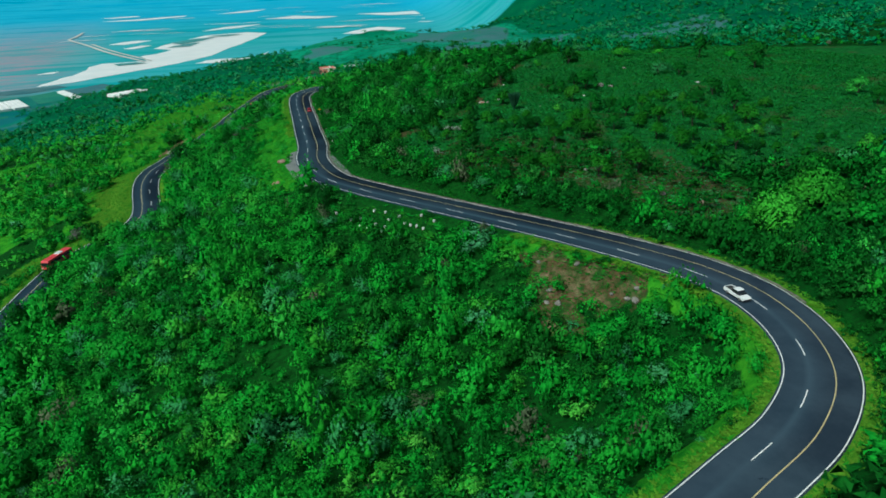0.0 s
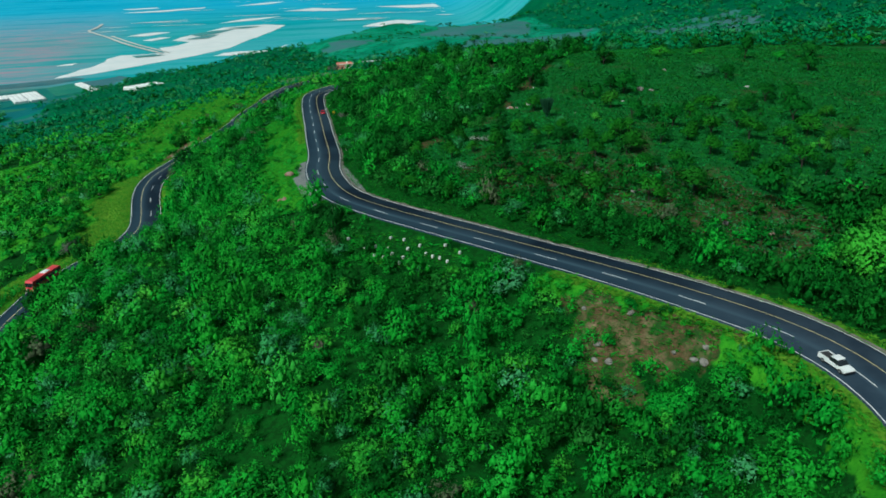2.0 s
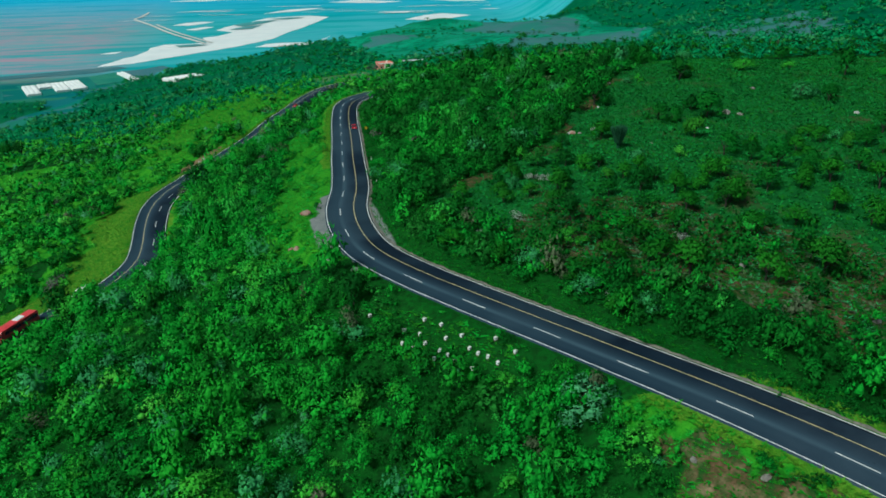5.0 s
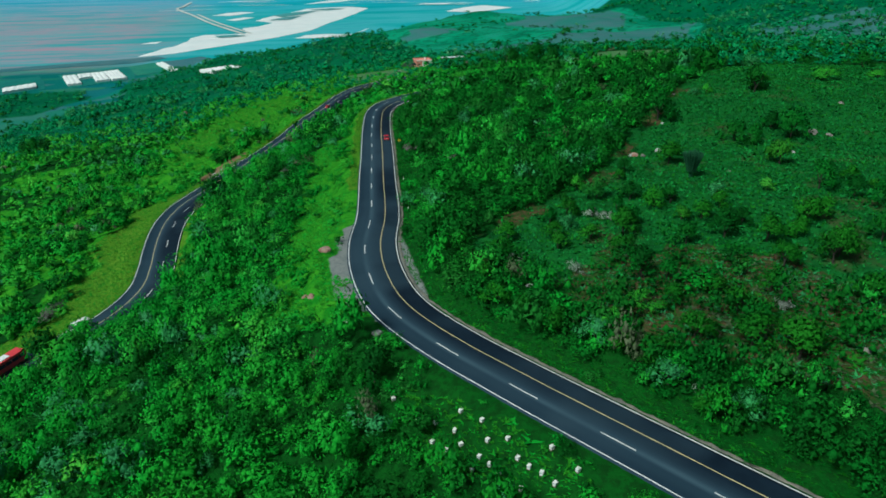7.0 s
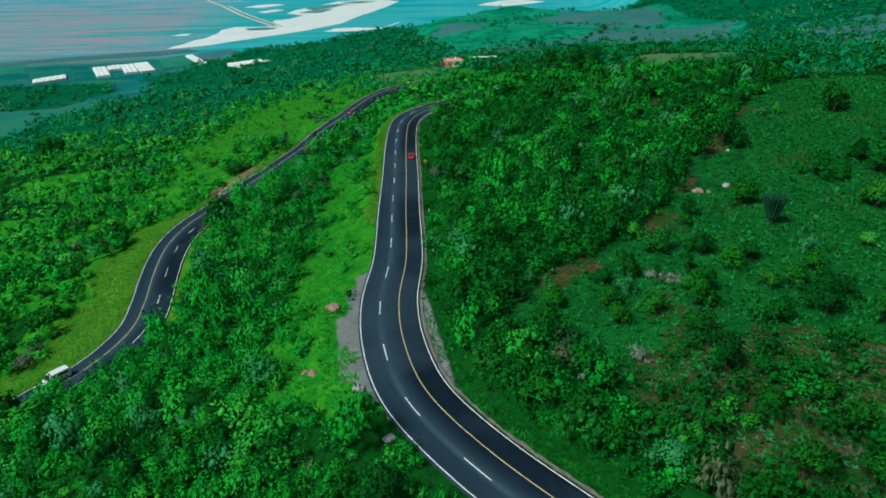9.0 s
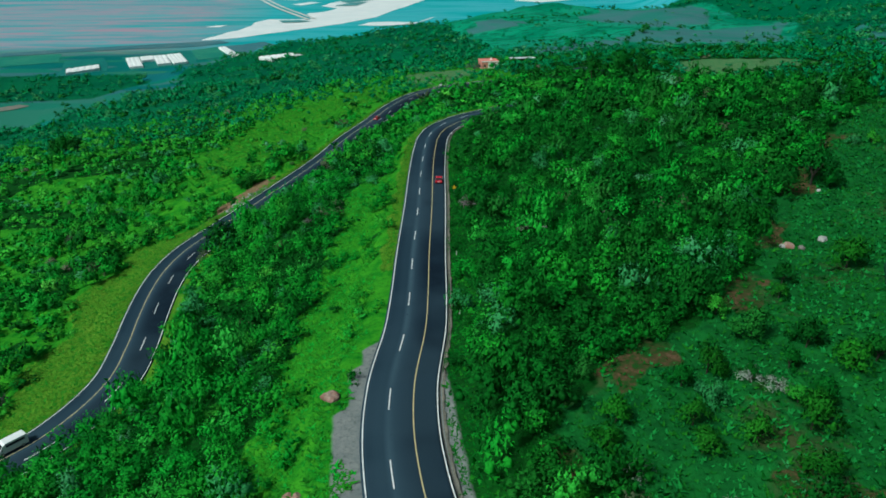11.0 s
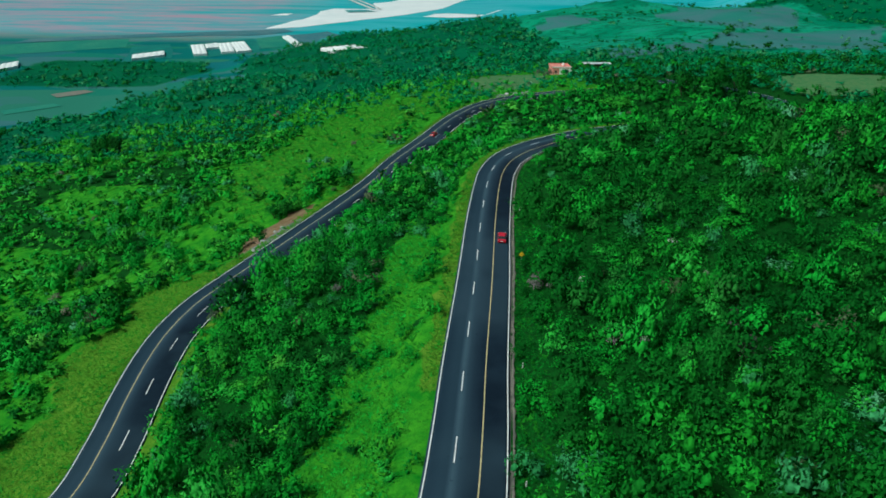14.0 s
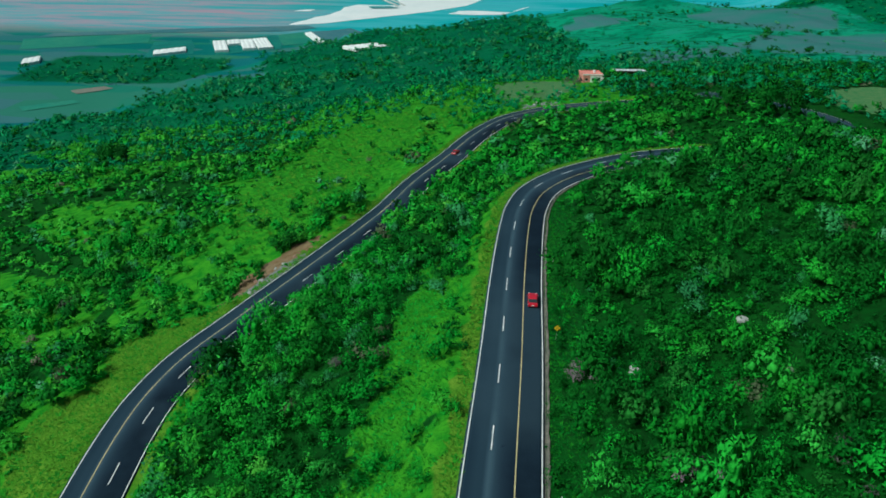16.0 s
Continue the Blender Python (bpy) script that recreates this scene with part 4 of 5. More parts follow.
def flat_sheet(name, p, z, mat, label, category):
    area = (p[:, 0] * np.roll(p[:, 1], -1) - p[:, 1] * np.roll(p[:, 0], -1)).sum()
    p = p if area > 0 else p[::-1]
    tris = np.array(tessellate_polygon([[Vector((x, y, 0)) for x, y in p]]))
    q = p[tris]
    turn = (q[:, 1, 0] - q[:, 0, 0]) * (q[:, 2, 1] - q[:, 0, 1]) - (q[:, 1, 1] - q[:, 0, 1]) * (q[:, 2, 0] - q[:, 0, 0])
    tris[turn < 0] = tris[turn < 0][:, ::-1]
    return tagged(new(name, mesh_from(name, np.c_[p, z], tris, [mat], smooth=False)), label, category, kind="structure")


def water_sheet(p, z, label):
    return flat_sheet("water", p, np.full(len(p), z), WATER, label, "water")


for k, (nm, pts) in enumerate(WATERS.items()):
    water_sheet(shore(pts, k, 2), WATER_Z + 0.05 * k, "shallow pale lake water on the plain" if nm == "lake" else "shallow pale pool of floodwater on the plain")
far_off = np.random.default_rng(11)
for k in range(44):
    cx, cy = far_off.uniform(-700, 1500), far_off.uniform(2550, 4300)
    if cx < 0.33 * cy - 1250 or cx > 0.5 * cy - 250:
        continue
    ln, wd, sl = far_off.uniform(30, 130), far_off.uniform(4, 14), far_off.uniform(-0.25, 0.1)
    a = np.linspace(0, 2 * math.pi, 22, endpoint=False)
    r = far_off.uniform(0.35, 1.3, 22)
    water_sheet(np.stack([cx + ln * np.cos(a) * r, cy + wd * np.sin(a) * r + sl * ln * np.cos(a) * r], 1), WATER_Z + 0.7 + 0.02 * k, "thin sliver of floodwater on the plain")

PALE_EARTH = two_scale("pale_earth", (0.5, 0.52, 0.5), (0.62, 0.63, 0.6), (0.4, 0.43, 0.42), 0.01, 0.2)
MUD = two_scale("wet_mud", (0.05, 0.26, 0.27), (0.12, 0.3, 0.31), (0.04, 0.22, 0.25), 0.006, 0.05)
PLOT_TEAL = two_scale("plot_teal", (0.008, 0.13, 0.12), (0.016, 0.18, 0.14), (0.006, 0.1, 0.1), 0.02, 0.2)
PLOT_GREEN = two_scale("plot_green", (0.016, 0.18, 0.13), (0.035, 0.21, 0.14), (0.014, 0.14, 0.11), 0.02, 0.2)
PLOT_SLATE = two_scale("plot_slate", (0.04, 0.15, 0.18), (0.08, 0.17, 0.19), (0.03, 0.12, 0.15), 0.02, 0.2)
PLOT_PINK = two_scale("plot_brown", (0.2, 0.16, 0.14), (0.16, 0.2, 0.16), (0.1, 0.15, 0.13), 0.02, 0.2)


for k, (mat, label, pts) in enumerate((
    (PLOT_TEAL, "teal green plot beside the greenhouses", [(-543, 1335), (-485, 1370), (-440, 1240), (-510, 1195)]),
    (PLOT_GREEN, "bright green plot beside the greenhouses", [(-785, 1336), (-577, 1417), (-552, 1330), (-740, 1240)]),
    (PLOT_TEAL, "dark teal plot under the greenhouses", [(-452, 1370), (-340, 1440), (-300, 1300), (-400, 1235)]),
    (PLOT_GREEN, "bright green plot at the foot of the slope", [(-336, 1440), (-294, 1480), (-250, 1379), (-303, 1335)]),
    (PLOT_SLATE, "grey tilled field at the foot of the slope", [(-287, 1482), (-205, 1530), (-165, 1490), (-225, 1370)]),
    (PLOT_SLATE, "long grey field beside the lake shore", [(-760, 1400), (-300, 1560), (-275, 1530), (-340, 1480), (-577, 1430), (-770, 1355)]),
    (PLOT_GREEN, "pale green strip of pasture", [(-545, 883), (-495, 923), (-478, 912), (-530, 865)]),
    (PLOT_PINK, "bare brown plot behind dark woods", [(-522, 972), (-487, 999), (-470, 990), (-505, 955)]),
)):
    p = shore(pts, 40 + k, 1)
    flat_sheet("field", p, np.maximum(ground_z(p[:, 0], p[:, 1]), WATER_Z - 0.1) + 0.25 + 0.05 * k, mat, label, "field")
for k, pts in enumerate(([(-60, 2330), (20, 2420), (90, 2440), (40, 2350), (-30, 2270)], [(-70, 2190), (-20, 2270), (30, 2290), (0, 2200)], [(60, 2480), (130, 2510), (180, 2490), (120, 2450)], [(-205, 1870), (-150, 1880), (-120, 1850), (-190, 1830)])):
    p = shore(pts, 60 + k, 2)
    flat_sheet("mud_bar", p, np.full(len(p), WATER_Z + 1.4 + 0.05 * k), MUD, "flat teal mud bar in the shallow lake", "mud")


def causeway(line, wide, label):
    p, _ = smooth_line(line, 20)
    return tagged(new("causeway", strip_mesh("causeway", ribbon(p, sideways(p), np.full(len(p), WATER_Z + 2.2), -wide, wide), PALE_EARTH)), label, "road", kind="structure")


causeway([(-370, 2869), (-381, 2677), (-391, 2629), (-313, 2390), (-235, 2144), (-131, 1885)], 5, "straight pale earth causeway across the lake")
causeway([(-300, 2410), (-215, 2150), (-112, 1890)], 4, "second pale dyke beside the causeway")

# ---- things ----
UP = Vector((0, 0, 1))


def thing(name, label, category, at, turn=0.0, group=""):
    ob = new(name)
    ob.matrix_basis = pose(*at, 0, 0, turn)
    ob.empty_display_size = 0.3
    return tagged(ob, label, category, group)


def finish(bm, name, mat, smooth=False):
    me = bpy.data.meshes.new(name)
    bm.normal_update()
    bm.to_mesh(me)
    bm.free()
    me.materials.append(mat)
    if smooth:
        me.polygons.foreach_set("use_smooth", np.ones(len(me.polygons), bool))
    return me


def part(name, bm, mat, parent, label="", smooth=False, at=None):
    ob = new(name, finish(bm, name, mat, smooth) if isinstance(bm, bmesh.types.BMesh) else bm)
    ob.parent = parent
    if at is not None:
        ob.matrix_basis = at
    if label:
        ob["label"] = label
    return ob


def box(size, at=(0, 0, 0), bevel=0.0, bm=None):
    bm = bm or bmesh.new()
    r = bmesh.ops.create_cube(bm, size=1.0)
    bmesh.ops.scale(bm, vec=size, verts=r["verts"])
    bmesh.ops.translate(bm, vec=at, verts=r["verts"])
    if bevel:
        es = list({e for v in r["verts"] for e in v.link_edges})
        bmesh.ops.bevel(bm, geom=es, offset=bevel, segments=2, affect="EDGES", profile=0.6)
    return bm


def tube(a, b, r0, r1, seg=7, bm=None):
    bm = bm or bmesh.new()
    a, b = Vector(a), Vector(b)
    m = Matrix.Translation((a + b) / 2) @ (b - a).to_track_quat("Z", "Y").to_matrix().to_4x4()
    bmesh.ops.create_cone(bm, cap_ends=True, segments=seg, radius1=r0, radius2=r1, depth=(b - a).length, matrix=m)
    return bm


def profile(points, width, taper=1.0, bevel=0.06, taper_from=0.75):
    """A side outline (x along, z up) drawn out to a width, narrower above the given height."""
    bm = bmesh.new()
    left = [bm.verts.new((x, -width / 2 * (taper if z > taper_from else 1), z)) for x, z in points]
    right = [bm.verts.new((x, width / 2 * (taper if z > taper_from else 1), z)) for x, z in points]
    bm.faces.new(left[::-1])
    bm.faces.new(right)
    n = len(points)
    for i in range(n):
        bm.faces.new((left[i], left[(i + 1) % n], right[(i + 1) % n], right[i]))
    bmesh.ops.recalc_face_normals(bm, faces=bm.faces)
    if bevel:
        bmesh.ops.bevel(bm, geom=list(bm.edges), offset=bevel, segments=2, affect="EDGES", profile=0.6)
    return bm


RED = plain_material("red_car_paint", (0.45, 0.012, 0.03), 0.25, vary=0.05, spec=0.6)
BUS_RED = plain_material("red_bus_paint", (0.6, 0.05, 0.06), 0.3, vary=0.06, spec=0.5)
CAR_WHITE = plain_material("white_car_paint", (0.75, 0.77, 0.78), 0.28, vary=0.04, spec=0.6)
GLASS = plain_material("dark_glass", (0.02, 0.025, 0.03), 0.08, vary=0.1, spec=0.8)
RUBBER = plain_material("rubber", (0.015, 0.015, 0.016), 0.85, vary=0.2)
RIM = plain_material("wheel_rim", (0.45, 0.46, 0.47), 0.35, 0.8, vary=0.1)
LAMP = plain_material("lamp_glass", (0.7, 0.72, 0.7), 0.15, vary=0.05, spec=0.7)
TAIL = plain_material("tail_lamp", (0.4, 0.01, 0.01), 0.2, vary=0.05)
DARK = plain_material("dark_plastic", (0.03, 0.03, 0.032), 0.6, vary=0.15)


def wheel_meshes(r, w):
    bm = bmesh.new()
    bmesh.ops.create_cone(bm, cap_ends=True, segments=18, radius1=r, radius2=r, depth=w, matrix=pose(0, 0, 0, 90))
    bmesh.ops.bevel(bm, geom=[e for e in bm.edges if len(e.link_faces) == 2 and e.calc_face_angle(0) > 1], offset=0.04, segments=2, affect="EDGES")
    rim = bmesh.new()
    bmesh.ops.create_cone(rim, cap_ends=True, segments=14, radius1=r * 0.62, radius2=r * 0.55, depth=w + 0.03, matrix=pose(0, 0, 0, 90))
    return finish(bm, "tyre", RUBBER), finish(rim, "rim", RIM)


def add_wheels(veh, axles, track, r, w=0.22):
    tyre, rim = wheel_meshes(r, w)
    for x in axles:
        for s in (-1, 1):
            t = part("wheel", tyre, None, veh, at=pose(x, s * track / 2, r))
            part("rim", rim, None, t)


def lamps(veh, front, back, y, z, size=(0.08, 0.34, 0.16)):
    for s in (-1, 1):
        part("headlight", box(size, (front, s * y, z), 0.02), LAMP, veh, "clear headlight")
        part("tail_light", box((0.08, size[1] * 0.8, size[2] * 1.2), (back, s * y, z + 0.1), 0.02), TAIL, veh, "red tail light")


def sedan(label, paint, at, turn, group):
    car = thing("car", label, "car", at, turn, group)
    part("body", profile([(-2.2, 0.32), (-2.25, 0.62), (-2.1, 0.9), (-1.5, 0.95), (0.9, 0.93), (2.0, 0.78), (2.22, 0.58), (2.2, 0.3)], 1.76, 0.96, 0.07, 0.7), paint, car, smooth=False)
    part("cabin", profile([(-1.75, 0.9), (-1.15, 1.38), (0.15, 1.4), (1.05, 0.9)], 1.6, 0.82, 0.03, 1.0), GLASS, car, "dark car windows")
    part("roof", profile([(-1.2, 1.37), (-1.05, 1.44), (0.05, 1.45), (0.22, 1.38)], 1.32, 1.0, 0.02), paint, car)
    for s in (-1, 1):
        part("mirror", box((0.14, 0.18, 0.12), (0.75, s * 0.93, 0.98), 0.03), paint, car)
        part("pillar", tube((-0.45, s * 0.77, 0.9), (-0.45, s * 0.66, 1.4), 0.05, 0.05, 5), paint, car)
    part("bumper", box((0.12, 1.6, 0.18), (2.2, 0, 0.4), 0.04), DARK, car, "dark bumper")
    part("number_plate", box((0.03, 0.5, 0.13), (-2.27, 0, 0.62)), LAMP, car)
    lamps(car, 2.13, -2.2, 0.66, 0.66)
    add_wheels(car, (-1.32, 1.34), 1.56, 0.32)
    return car


def pickup(label, at, turn):
    car = thing("pickup_truck", label, "pickup truck", at, turn)
    part("body", profile([(-2.6, 0.45), (-2.6, 0.98), (0.0, 1.0), (1.3, 1.0), (2.35, 0.9), (2.55, 0.7), (2.5, 0.42)], 1.82, 0.97, 0.06, 0.8), CAR_WHITE, car)
    part("cabin", profile([(-0.55, 0.98), (-0.45, 1.62), (0.65, 1.64), (1.4, 0.98)], 1.66, 0.84, 0.03, 1.2), GLASS, car, "dark cab windows")
    part("roof", profile([(-0.52, 1.6), (-0.45, 1.7), (0.6, 1.7), (0.75, 1.6)], 1.42, 1.0, 0.02), CAR_WHITE, car)
    part("bed_liner", box((1.85, 1.5, 0.06), (-1.6, 0, 1.02)), DARK, car, "dark open load bed")
    for s in (-1, 1):
        part("bed_side", box((1.95, 0.08, 0.2), (-1.6, s * 0.84, 1.06), 0.02), CAR_WHITE, car)
        part("mirror", box((0.15, 0.2, 0.16), (0.95, s * 0.98, 1.1), 0.03), DARK, car)
    part("tailgate", box((0.08, 1.7, 0.2), (-2.56, 0, 1.06), 0.02), CAR_WHITE, car)
    part("bumper", box((0.16, 1.75, 0.2), (2.5, 0, 0.5), 0.04), DARK, car, "dark bumper")
    lamps(car, 2.46, -2.6, 0.72, 0.74)
    add_wheels(car, (-1.6, 1.6), 1.6, 0.37, 0.25)
    return car


def van(label, at, turn):
    car = thing("van", label, "van", at, turn)
    part("body", profile([(-2.7, 0.4), (-2.75, 2.0), (-2.6, 2.3), (1.0, 2.3), (1.6, 1.95), (2.1, 1.2), (2.7, 1.0), (2.8, 0.4)], 1.95, 0.95, 0.08, 1.9), CAR_WHITE, car)
    part("windscreen", profile([(1.12, 2.2), (1.64, 1.94), (2.14, 1.22), (2.06, 1.2)], 1.72, 1.0, 0.01), GLASS, car, "dark windscreen")
    for s in (-1, 1):
        part("side_window", box((3.2, 0.03, 0.5), (-0.6, s * 0.965, 1.72), 0.01), GLASS, car)
        part("mirror", box((0.15, 0.2, 0.26), (1.75, s * 1.08, 1.35), 0.03), DARK, car)
    lamps(car, 2.76, -2.76, 0.78, 0.8)
    add_wheels(car, (-1.7, 1.8), 1.7, 0.36, 0.25)
    return car


def coach(label, at, turn):
    bus = thing("bus", label, "bus", at, turn)
    part("body", profile([(-5.8, 0.45), (-5.9, 3.0), (-5.6, 3.25), (5.5, 3.25), (5.85, 2.9), (6.0, 1.3), (5.95, 0.45)], 2.5, 0.96, 0.1, 2.9), BUS_RED, bus)
    part("skirt", box((11.7, 2.54, 0.45), (0, 0, 0.62), 0.05), DARK, bus, "dark lower skirt")
    part("windscreen", box((0.06, 2.2, 1.25), (5.95, 0, 2.15), 0.02), GLASS, bus, "dark windscreen")
    for s in (-1, 1):
        for k in range(6):
            part("window", box((1.55, 0.04, 0.85), (-4.6 + k * 1.7, s * 1.25, 2.25), 0.01), GLASS, bus)
        part("mirror", box((0.15, 0.25, 0.45), (6.05, s * 1.4, 2.3), 0.03), DARK, bus)
    part("roof_unit", box((2.4, 1.7, 0.24), (-1.0, 0, 3.34), 0.06), CAR_WHITE, bus, "pale roof unit")
    part("roof_hatch", box((0.9, 0.9, 0.1), (3.0, 0, 3.29), 0.03), BUS_RED, bus)
    lamps(bus, 5.96, -5.9, 0.95, 0.85, (0.08, 0.4, 0.22))
    add_wheels(bus, (-3.6, 3.9), 2.2, 0.5, 0.3)
    return bus


def on_upper(y, lane):
    """A place on the upper road at about that y, some metres right of the dashed line, and the road's direction there in degrees."""
    i = np.abs(dash_u[:, 1] - y).argmin() if y > -60 else np.abs(dash_u[:, 1] - y)[100:].argmin() + 100
    p = dash_u[i] + side_u[i] * lane * wide_u[i]
    return (p[0], p[1], z_u[i] - 0.02), math.degrees(math.atan2(side_u[i][0], -side_u[i][1]))


def on_lower(y, lane):
    i = np.abs(edge_l[:, 1] - y).argmin()
    p = edge_l[i] + side_l[i] * lane
    return (p[0], p[1], z_l[i] - 0.02), math.degrees(math.atan2(side_l[i][0], -side_l[i][1]))


p, a = on_upper(110.5, 1.5 * LANE)
sedan("small red hatchback car driving along the asphalt road", RED, p, a, "cars")
p, a = on_upper(-120, -0.5 * LANE)
pickup("white pickup truck with an open dark load bed", p, a + 180)
p, a = on_lower(27, 0.55 * LANE)
coach("long red coach with dark windows on the lower road", p, a + 180)
p, a = on_lower(43, 0.55 * LANE)
van("white delivery van following the red coach", p, a + 180)
p, a = on_lower(256, 1.5 * LANE)
sedan("red car climbing the lower road", RED, p, a, "cars")
sedan("white car parked beside the road junction", CAR_WHITE, (45.3, 352.6, float(ground_z(45.3, 352.6)) + 0.05), 25, "cars")

# house, shed and greenhouses
PINK = plain_material("pink_render", (0.62, 0.24, 0.2), 0.8, vary=0.12, scale=0.8)
LIME = plain_material("white_render", (0.82, 0.81, 0.78), 0.8, vary=0.1, scale=0.8)
TIN = plain_material("pale_metal_roof", (0.68, 0.72, 0.74), 0.45, 0.2, vary=0.12, scale=0.6)
FILM = plain_material("greenhouse_film", (0.78, 0.8, 0.8), 0.5, vary=0.08, scale=0.08)
WOOD = two_scale("old_wood", (0.16, 0.13, 0.1), (0.24, 0.2, 0.16), (0.08, 0.06, 0.05), 2, 20)

hz = float(ground_z(84, 424)) - 0.3
house = thing("house", "small pink and white house with a flat roof", "house", (85, 425, hz), 4)
part("wall", box((11.5, 10.5, 5.0), (0, 0, 2.4), 0.03), PINK, house, "pink rendered walls")
part("wall", box((11.5, 0.16, 5.0), (0.02, -5.3, 2.45)), LIME, house, "white rendered front wall")
part("wall", box((4.2, 0.2, 5.0), (-3.7, -5.36, 2.45)), PINK, house, "pink rendered front bay")
part("roof", box((12.2, 11.2, 0.25), (0, 0, 5.0), 0.04), PINK, house, "flat pink roof slab")
for sx, sy, w, d in ((0, 5.5, 12.2, 0.2), (0, -5.5, 12.2, 0.2), (6.0, 0, 0.2, 10.8), (-6.0, 0, 0.2, 10.8)):
    part("parapet", box((w, d, 0.55), (sx, sy, 5.4)), LIME if sy < 0 else PINK, house)
for x in (-3.8, 0.2, 3.8):
    w = part("window", box((1.5, 0.1, 1.5), (x, -5.44, 2.6)), GLASS, house)
    part("window_frame", box((1.8, 0.06, 0.14), (x, -5.5, 1.8)), LIME, w)
part("door", box((0.1, 1.2, 2.2), (-5.78, -2.4, 1.2)), WOOD, house, "brown wooden door")
for y in (0.8, 3.4):
    part("window", box((0.1, 1.4, 1.3), (-5.78, y, 2.6)), GLASS, house)
part("water_tank", tube((2.5, 2.0, 5.1), (2.5, 2.0, 6.5), 0.75, 0.7, 14), LIME, house, "white rooftop water tank")
part("porch", box((4.0, 3.0, 0.18), (7.6, -3.8, 2.9)), LIME, house, "white porch slab")
for y in (-5.0, -2.6):
    part("porch_post", tube((9.3, y, 0), (9.3, y, 2.85), 0.1, 0.1, 8), LIME, house)

sz = float(ground_z(114, 450))
shed = thing("shed", "long open shed with a pale metal roof", "shed", (114, 450, sz), 4)
part("roof", profile([(-10, 3.0), (-10, 3.12), (10, 3.12), (10, 3.0)], 5.5, 1.0, 0.0), TIN, shed)
for x in np.linspace(-9.5, 9.5, 6):
    for y in (-2.4, 2.4):
        part("post", tube((x, y, -0.5), (x, y, 3.0), 0.09, 0.09, 6), WOOD, shed)
part("back_wall", box((19.5, 0.15, 2.2), (0, 2.5, 1.0)), WOOD, shed, "dark board back wall")


def greenhouse(corners, bays, label, z=None, high=5.0):
    """Arched bays of white film side by side over a four-cornered plot."""
    c = np.array(corners, float)
    mid = c.mean(0)
    u = ((c[1] - c[0]) + (c[2] - c[3])) / 2
    v = ((c[3] - c[0]) + (c[2] - c[1])) / 2
    z = float(ground_z(*mid)) if z is None else z
    g = thing("greenhouse", label, "greenhouse", (mid[0], mid[1], z - 0.5), 0, "greenhouses on the plain")
    for k in range(bays):
        bm = bmesh.new()
        rows = []
        for f in (-0.5, 0.5):
            row = []
            for q in range(7):
                h = high * (0.85 + 0.15 * math.sin(math.pi * q / 6))
                p = u * ((k + q / 6) / bays - 0.5) + v * f
                row.append(bm.verts.new((p[0], p[1], h)))
            rows.append(row)
        for q in range(6):
            bm.faces.new((rows[0][q], rows[0][q + 1], rows[1][q + 1], rows[1][q]))
        for row in rows:
            low = [bm.verts.new((row[0].co.x, row[0].co.y, 0)), bm.verts.new((row[-1].co.x, row[-1].co.y, 0))]
            bm.faces.new([*row, low[1], low[0]])
        part("bay", bm, FILM, g, smooth=False)
    part("side_wall", side_sheet(u, v, -0.5, high * 0.85), FILM, g)
    part("side_wall", side_sheet(u, v, 0.5, high * 0.85), FILM, g)
    return g


def side_sheet(u, v, f, h):
    bm = bmesh.new()
    a, b = u * f - v * 0.5, u * f + v * 0.5
    bm.faces.new([bm.verts.new((a[0], a[1], 0)), bm.verts.new((b[0], b[1], 0)), bm.verts.new((b[0], b[1], h)), bm.verts.new((a[0], a[1], h))])
    return bm


greenhouse([(-509, 1243), (-465, 1283), (-455, 1247), (-496, 1209)], 5, "long white film greenhouse beside dark fields")
greenhouse([(-437, 1347), (-415, 1348), (-385, 1268), (-405, 1250)], 3, "white film greenhouse with arched bays")
greenhouse([(-414, 1354), (-394, 1368), (-380, 1328), (-400, 1315)], 3, "small white film greenhouse with arched bays")
greenhouse([(-392, 1362), (-371, 1376), (-342, 1287), (-363, 1280)], 3, "white film greenhouse with arched bays")
greenhouse([(-371, 1376), (-347, 1390), (-315, 1300), (-337, 1287)], 4, "white film greenhouse with arched bays")
greenhouse([(-286, 1454), (-274, 1462), (-230, 1364), (-242, 1351)], 2, "narrow row of pale film tunnels")
greenhouse([(-685, 1149), (-668, 1178), (-653, 1138), (-665, 1112)], 3, "pale film greenhouse near the dark woods")
greenhouse([(-168, 1098), (-102, 1120), (-96, 1108), (-129, 1066)], 6, "white shade tunnels on the wooded slope")

# roadside: sign, posts, board
SIGN_YELLOW = plain_material("sign_yellow", (0.75, 0.48, 0.02), 0.5, vary=0.06)
STEEL = plain_material("galvanised_steel", (0.4, 0.42, 0.43), 0.45, 0.7, vary=0.15)
SIGN_BLACK = plain_material("sign_black", (0.02, 0.02, 0.02), 0.6, vary=0.1)
gz = float(ground_z(18.3, 97.0))
sign = thing("road_sign", "yellow diamond warning sign on a steel post", "road sign", (18.3, 97.0, gz - 0.2), 0)
part("post", tube((0, 0, 0), (0, 0, 2.5), 0.045, 0.045, 8), STEEL, sign)
plate = part("plate", box((0.78, 0.03, 0.78), (0, 0, 0), 0.01), SIGN_YELLOW, sign, "yellow diamond plate", at=pose(0, -0.06, 2.6) @ Matrix.Rotation(radians(45), 4, "Y"))
part("arrow", box((0.09, 0.01, 0.5), (0, -0.022, 0), 0.0), SIGN_BLACK, plate)
part("arrow", box((0.36, 0.01, 0.09), (0.1, -0.022, 0.2), 0.0), SIGN_BLACK, plate)

